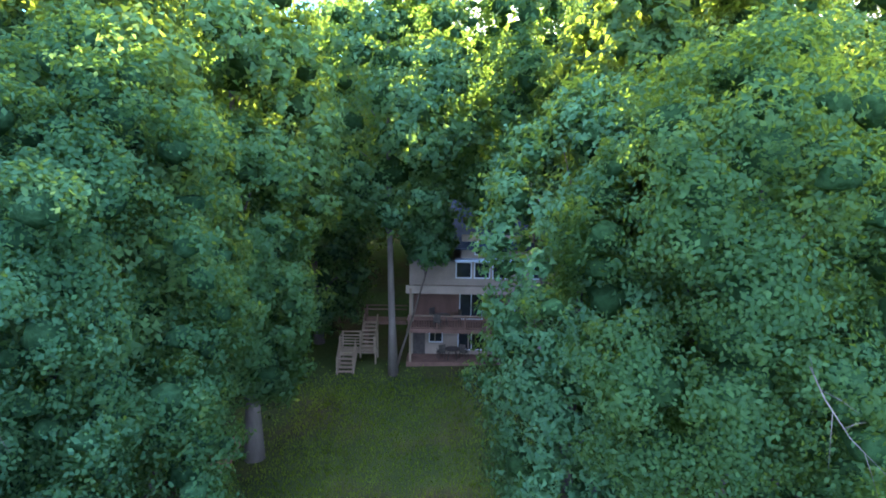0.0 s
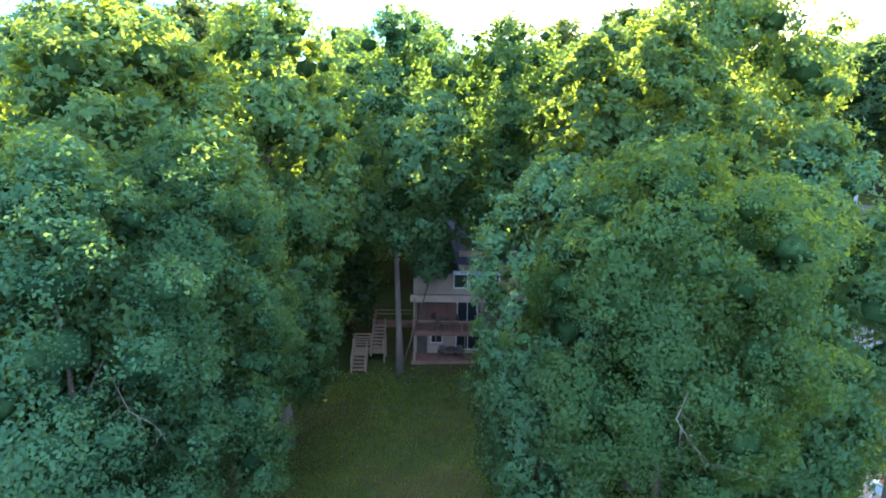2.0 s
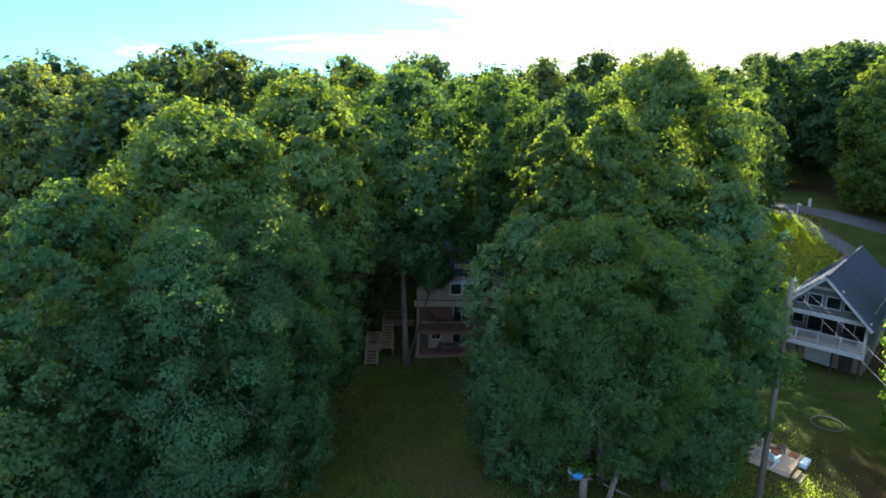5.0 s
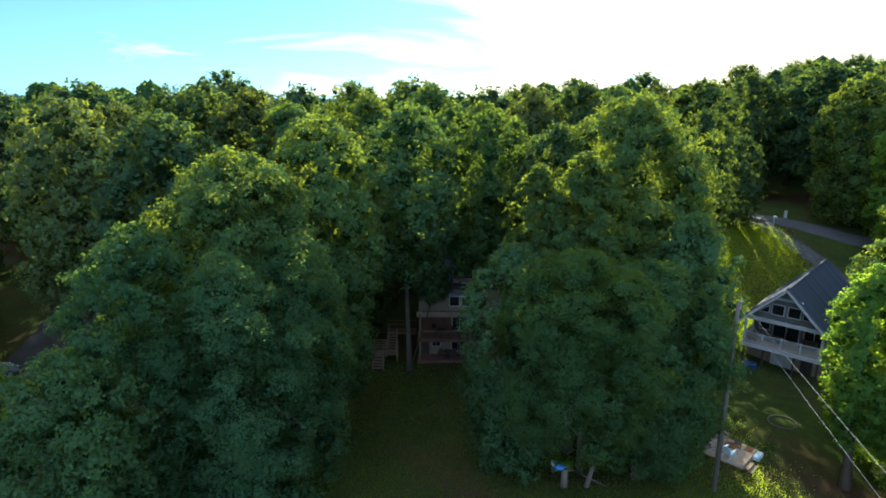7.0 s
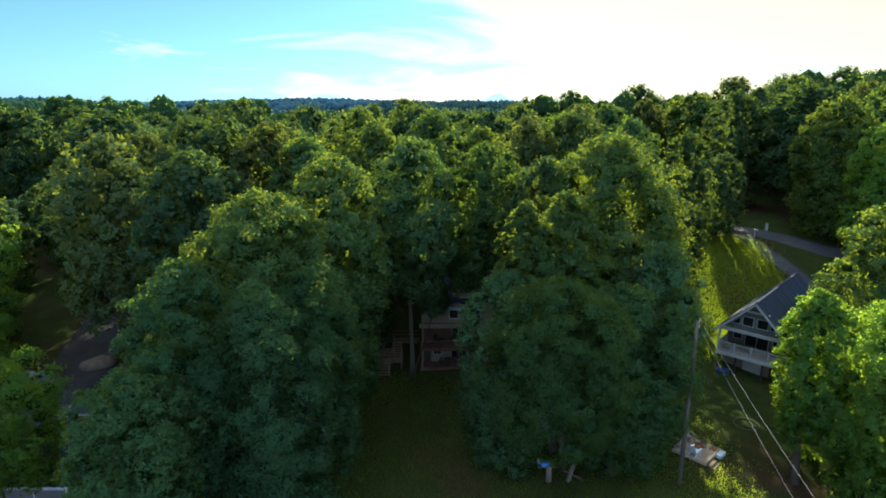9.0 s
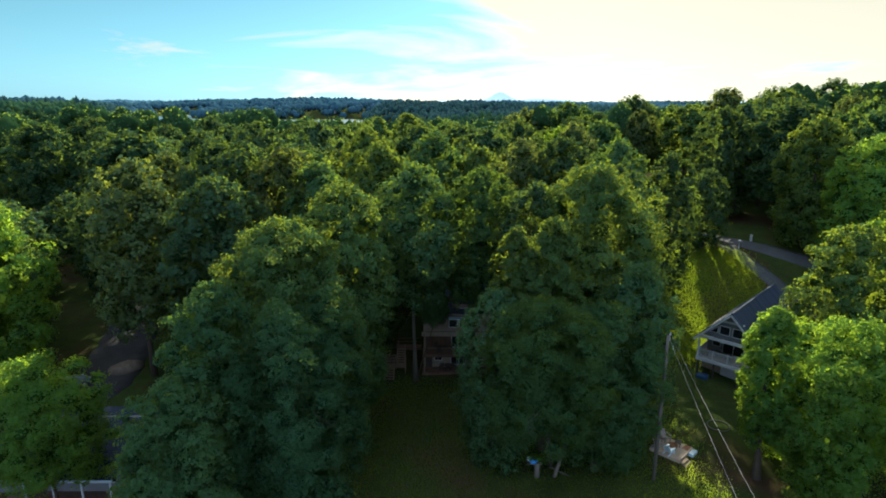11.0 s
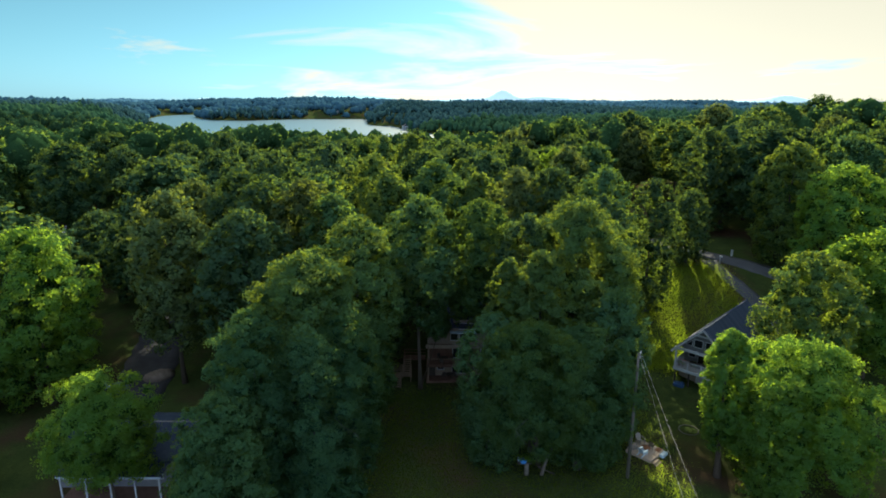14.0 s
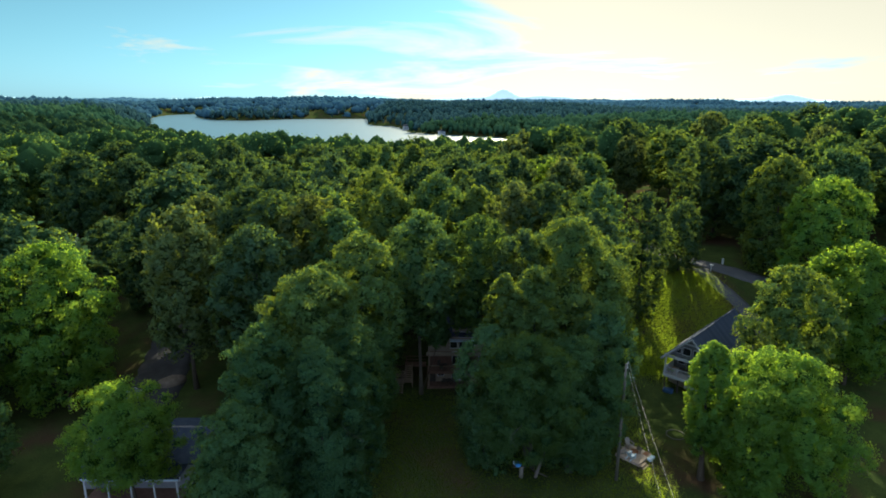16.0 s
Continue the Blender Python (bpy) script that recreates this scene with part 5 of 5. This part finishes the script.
def cable(name, a, b, sag, r, label):
    a, b = Vector(a), Vector(b)
    bm = bmesh.new()
    n = 28
    tube(bm, [a.lerp(b, i / n) - Vector((0, 0, sag * 4 * (i / n) * (1 - i / n))) for i in range(n + 1)], [r] * (n + 1), 6)
    return tagged(part(name, bm, WIRE), label, "cable")


cable("power_cable", (17.75, 15.95, 13.35), (11.4, -44, 10.9), 1.9, 0.007, "overhead power cable running from the pole over the yard")
cable("power_cable", (17.75, 15.95, 12.85), (8.6, -44, 10.5), 1.7, 0.006, "thinner overhead cable below the power cable")


# ---- things on the lawn ----
def stump_planter():
    x, y = 7.95, 16.5
    root = empty("planter_stump", pose(x, y, gz(x, y)), "grey stump carrying blue and green tubs", "planter")
    bm = bmesh.new()
    tube(bm, [(0, 0, -0.1), (0, 0, 0.6), (0, 0, 1.25)], [0.26, 0.22, 0.23], 12)
    part("stump", bm, POLE_WOOD, root, smooth=True)
    for dx, dy, r, mat in ((-0.32, 0.1, 0.36, BLUE), (0.2, 0.3, 0.26, LEAF_LIGHT), (-0.6, 0.45, 0.22, PALE_BLUE)):
        bm = bmesh.new()
        tube(bm, [(dx, dy, 1.24), (dx, dy, 1.5)], [r * 0.8, r], 16)
        part("tub", bm, mat, root, smooth=True)
    bm = bmesh.new()
    box(bm, (-0.2, 0.25, 1.22), (1.3, 0.8, 0.05), bevel=0.01)
    part("shelf", bm, POLE_WOOD, root)
    rg = np.random.default_rng(9)
    p = rg.normal(0, 1, (420, 3)) * np.array([0.55, 0.35, 0.12]) + np.array([-0.2, 0.3, 1.6])
    v, f = leaf_faces(rg, p, np.tile([0, 0, 1.0], (420, 1)), np.full(420, 0.12))
    mesh_part("leaves", v, f, LEAF_LIGHT, root)


stump_planter()
bm = bmesh.new()
tube(bm, [(9.35, 16.35, 0.2), (9.7, 16.6, 1.3), (10.3, 17.0, 2.7), (10.9, 17.2, 4.6)], [0.17, 0.15, 0.13, 0.09], 10)
tube(bm, [(9.1, 16.6, 1.15), (10.6, 16.3, 0.55)], [0.05, 0.035], 6)
tagged(part("leaning_trunk", bm, PALE_BARK, smooth=True), "pale dead trunk leaning out of the undergrowth", "dead tree")
bm = bmesh.new()
for k in range(26):
    a, c = 2 * math.pi * k / 26, 2 * math.pi * (k + 1) / 26
    p = [(26.6 + 1.0 * math.cos(t), 23.9 + 1.0 * math.sin(t)) for t in (a, c)]
    tube(bm, [(*q, gz(*q) + 0.05) for q in p], [0.05, 0.05], 6)
tagged(part("bed_edging", bm, POLE_WOOD), "dark grey ring of edging round a garden bed", "edging")

# letter box by the road
mb = empty("letter_box", pose(47.5, 64.3, gz(47.5, 64.3), 0, 0, 40), "white letter box on a post at the drive", "letter box")
boxed("post", (0, 0, 0.5), (0.12, 0.12, 1.1), TRIM, mb)
boxed("box", (0, -0.1, 1.2), (0.24, 0.5, 0.28), TRIM, mb, bevel=0.03)
for x, y in ((51.0, 67.5), (60.5, 61.5)):
    boxed("marker", (0, 0, 0.55), (0.3, 0.3, 1.1), TRIM, empty("road_post", pose(x, y, gz(x, y)), "short white post beside the road", "post"))


# ---- the low house with the white porch, and its drive ----
def low_house():
    root = empty("house", pose(-30.6, 18.2, gz(-30.6, 18.2)), "low house with a dark shingle roof and a white porch", "house")
    W, D = 11.5, 8.5
    for y, nm in ((-2.6, "front_wall"), (D / 2 + 0.3, "back_wall")):
        boxed(nm, (0, y, 1.3), (W, 0.2, 2.9), GREY_SIDING, root)
    for x in (-W / 2 + 0.1, W / 2 - 0.1):
        boxed("side_wall", (x, 0.95, 1.3), (0.2, D - 1.4, 2.9), GREY_SIDING, root)
    roof = None
    for side in (-1, 1):
        m = Matrix.Translation((0, 2.0, 4.15)) @ Matrix.Rotation(side * -0.24, 4, "X")
        run = 5.0 if side < 0 else 3.1
        roof = boxed("roof", (0, side * run / 2, 0), (W + 0.8, run, 0.14), SHINGLE, root, m=m)
        for k in range(int(run / 0.3)):
            boxed("shingle_course", (0, side * (0.15 + 0.3 * k), 0.08), (W + 0.8, 0.31, 0.025), SHINGLE, roof, m=m)
    boxed("ridge_cap", (0, 2.0, 4.2), (W + 0.8, 0.22, 0.06), CONCRETE, root)
    for x in (-3.3, 0.2, 3.4):
        window(root, x, 1.5, 1.3, 1.1, -2.72, 2)
    # porch frame
    boxed("porch_beam", (0.2, -4.7, 2.45), (W - 2.2, 0.16, 0.22), TRIM, root)
    boxed("gutter", (0.2, -4.85, 2.6), (W - 2.0, 0.14, 0.12), PALE_BLUE, root)
    boxed("porch_roof", (0.2, -3.75, 2.72), (W - 2.0, 2.3, 0.08), SHINGLE, root)
    for k in range(5):
        boxed("porch_post", (-4.3 + 2.25 * k, -4.7, 1.1), (0.13, 0.13, 2.6), TRIM, root)
    boxed("porch_floor", (0.2, -3.75, -0.05), (W - 2.0, 2.3, 0.3), STAINED, root)


low_house()


def car(m, mat, label):
    root = empty("car", m, label, "car")
    side = [(-2.15, 0.35), (-2.2, 0.75), (-2.05, 1.0), (-1.75, 1.05), (-1.35, 1.58), (-0.9, 1.68), (0.3, 1.66), (0.95, 1.12), (1.95, 0.98), (2.2, 0.75), (2.22, 0.35)]
    bm = bmesh.new()
    prism(bm, side, 1.74, Matrix.Translation((0, -0.87, 0)))
    bmesh.ops.bevel(bm, geom=list(bm.edges), offset=0.07, segments=2, affect="EDGES")
    part("body", bm, mat, root, smooth=False)
    for y in (-0.872, 0.872):
        bm = bmesh.new()
        prism(bm, [(-1.4, 1.1), (-1.15, 1.5), (-0.3, 1.55), (-0.3, 1.1)], 0.03, Matrix.Translation((0, y - 0.015, 0)))
        prism(bm, [(-0.2, 1.1), (-0.2, 1.55), (0.3, 1.52), (0.75, 1.1)], 0.03, Matrix.Translation((0, y - 0.015, 0)))
        part("side_window", bm, GLASS, root)
    bm = bmesh.new()
    box(bm, (0, 0, 0), (0.03, 1.45, 0.72), pose(0.68, 0, 1.4, 0, -50, 0))
    part("windscreen", bm, GLASS, root)
    bm = bmesh.new()
    box(bm, (0, 0, 0), (0.03, 1.4, 0.55), pose(-1.6, 0, 1.33, 0, 38, 0))
    part("rear_window", bm, GLASS, root)
    for x in (-1.35, 1.35):
        for y in (-0.8, 0.8):
            bm = bmesh.new()
            tube(bm, [(x, y - 0.1, 0.33), (x, y + 0.1, 0.33)], [0.33, 0.33], 18)
            w = part("wheel", bm, DARK, root)
            bm = bmesh.new()
            tube(bm, [(x, y - 0.115, 0.33), (x, y + 0.115, 0.33)], [0.2, 0.2], 14)
            part("rim", bm, METAL, w)
    for y in (-0.62, 0.62):
        boxed("headlight", (2.2, y, 0.78), (0.08, 0.34, 0.14), TRIM, root, bevel=0.02)
        boxed("tail_light", (-2.17, y, 0.85), (0.08, 0.28, 0.16), RED, root, bevel=0.02)


CAR_PAINT = surface("car_paint", (0.25, 0.34, 0.38), (0.28, 0.37, 0.41), 1.0, 0.25, 60.0, bump_by=0.0, metal=0.4, spec=0.5)
car(pose(-41.4, 33.0, gz(-41.4, 33.0) + 0.06, 0, 0, 62), CAR_PAINT, "pale blue-grey estate car parked on the shaded drive")
# heap beside the drive
rg = np.random.default_rng(31)
iv, jf = ICO[2]
hv = iv * np.array([2.0, 1.4, 1.0]) * (1 + rg.normal(0, 0.05, (len(iv), 1)))
hv[:, 2] = np.maximum(hv[:, 2], -0.2)
heap = mesh_part("soil_mound", hv, jf, surface("dry_mulch", (0.13, 0.11, 0.095), (0.20, 0.17, 0.145), 2.0, 0.95, 14.0, bump_by=0.8), smooth=True)
heap.matrix_world = pose(-37.6, 38.2, gz(-37.6, 38.2) + 0.1, 0, 0, 35)
tagged(heap, "low rounded mound of pale soil on the drive", "mound")
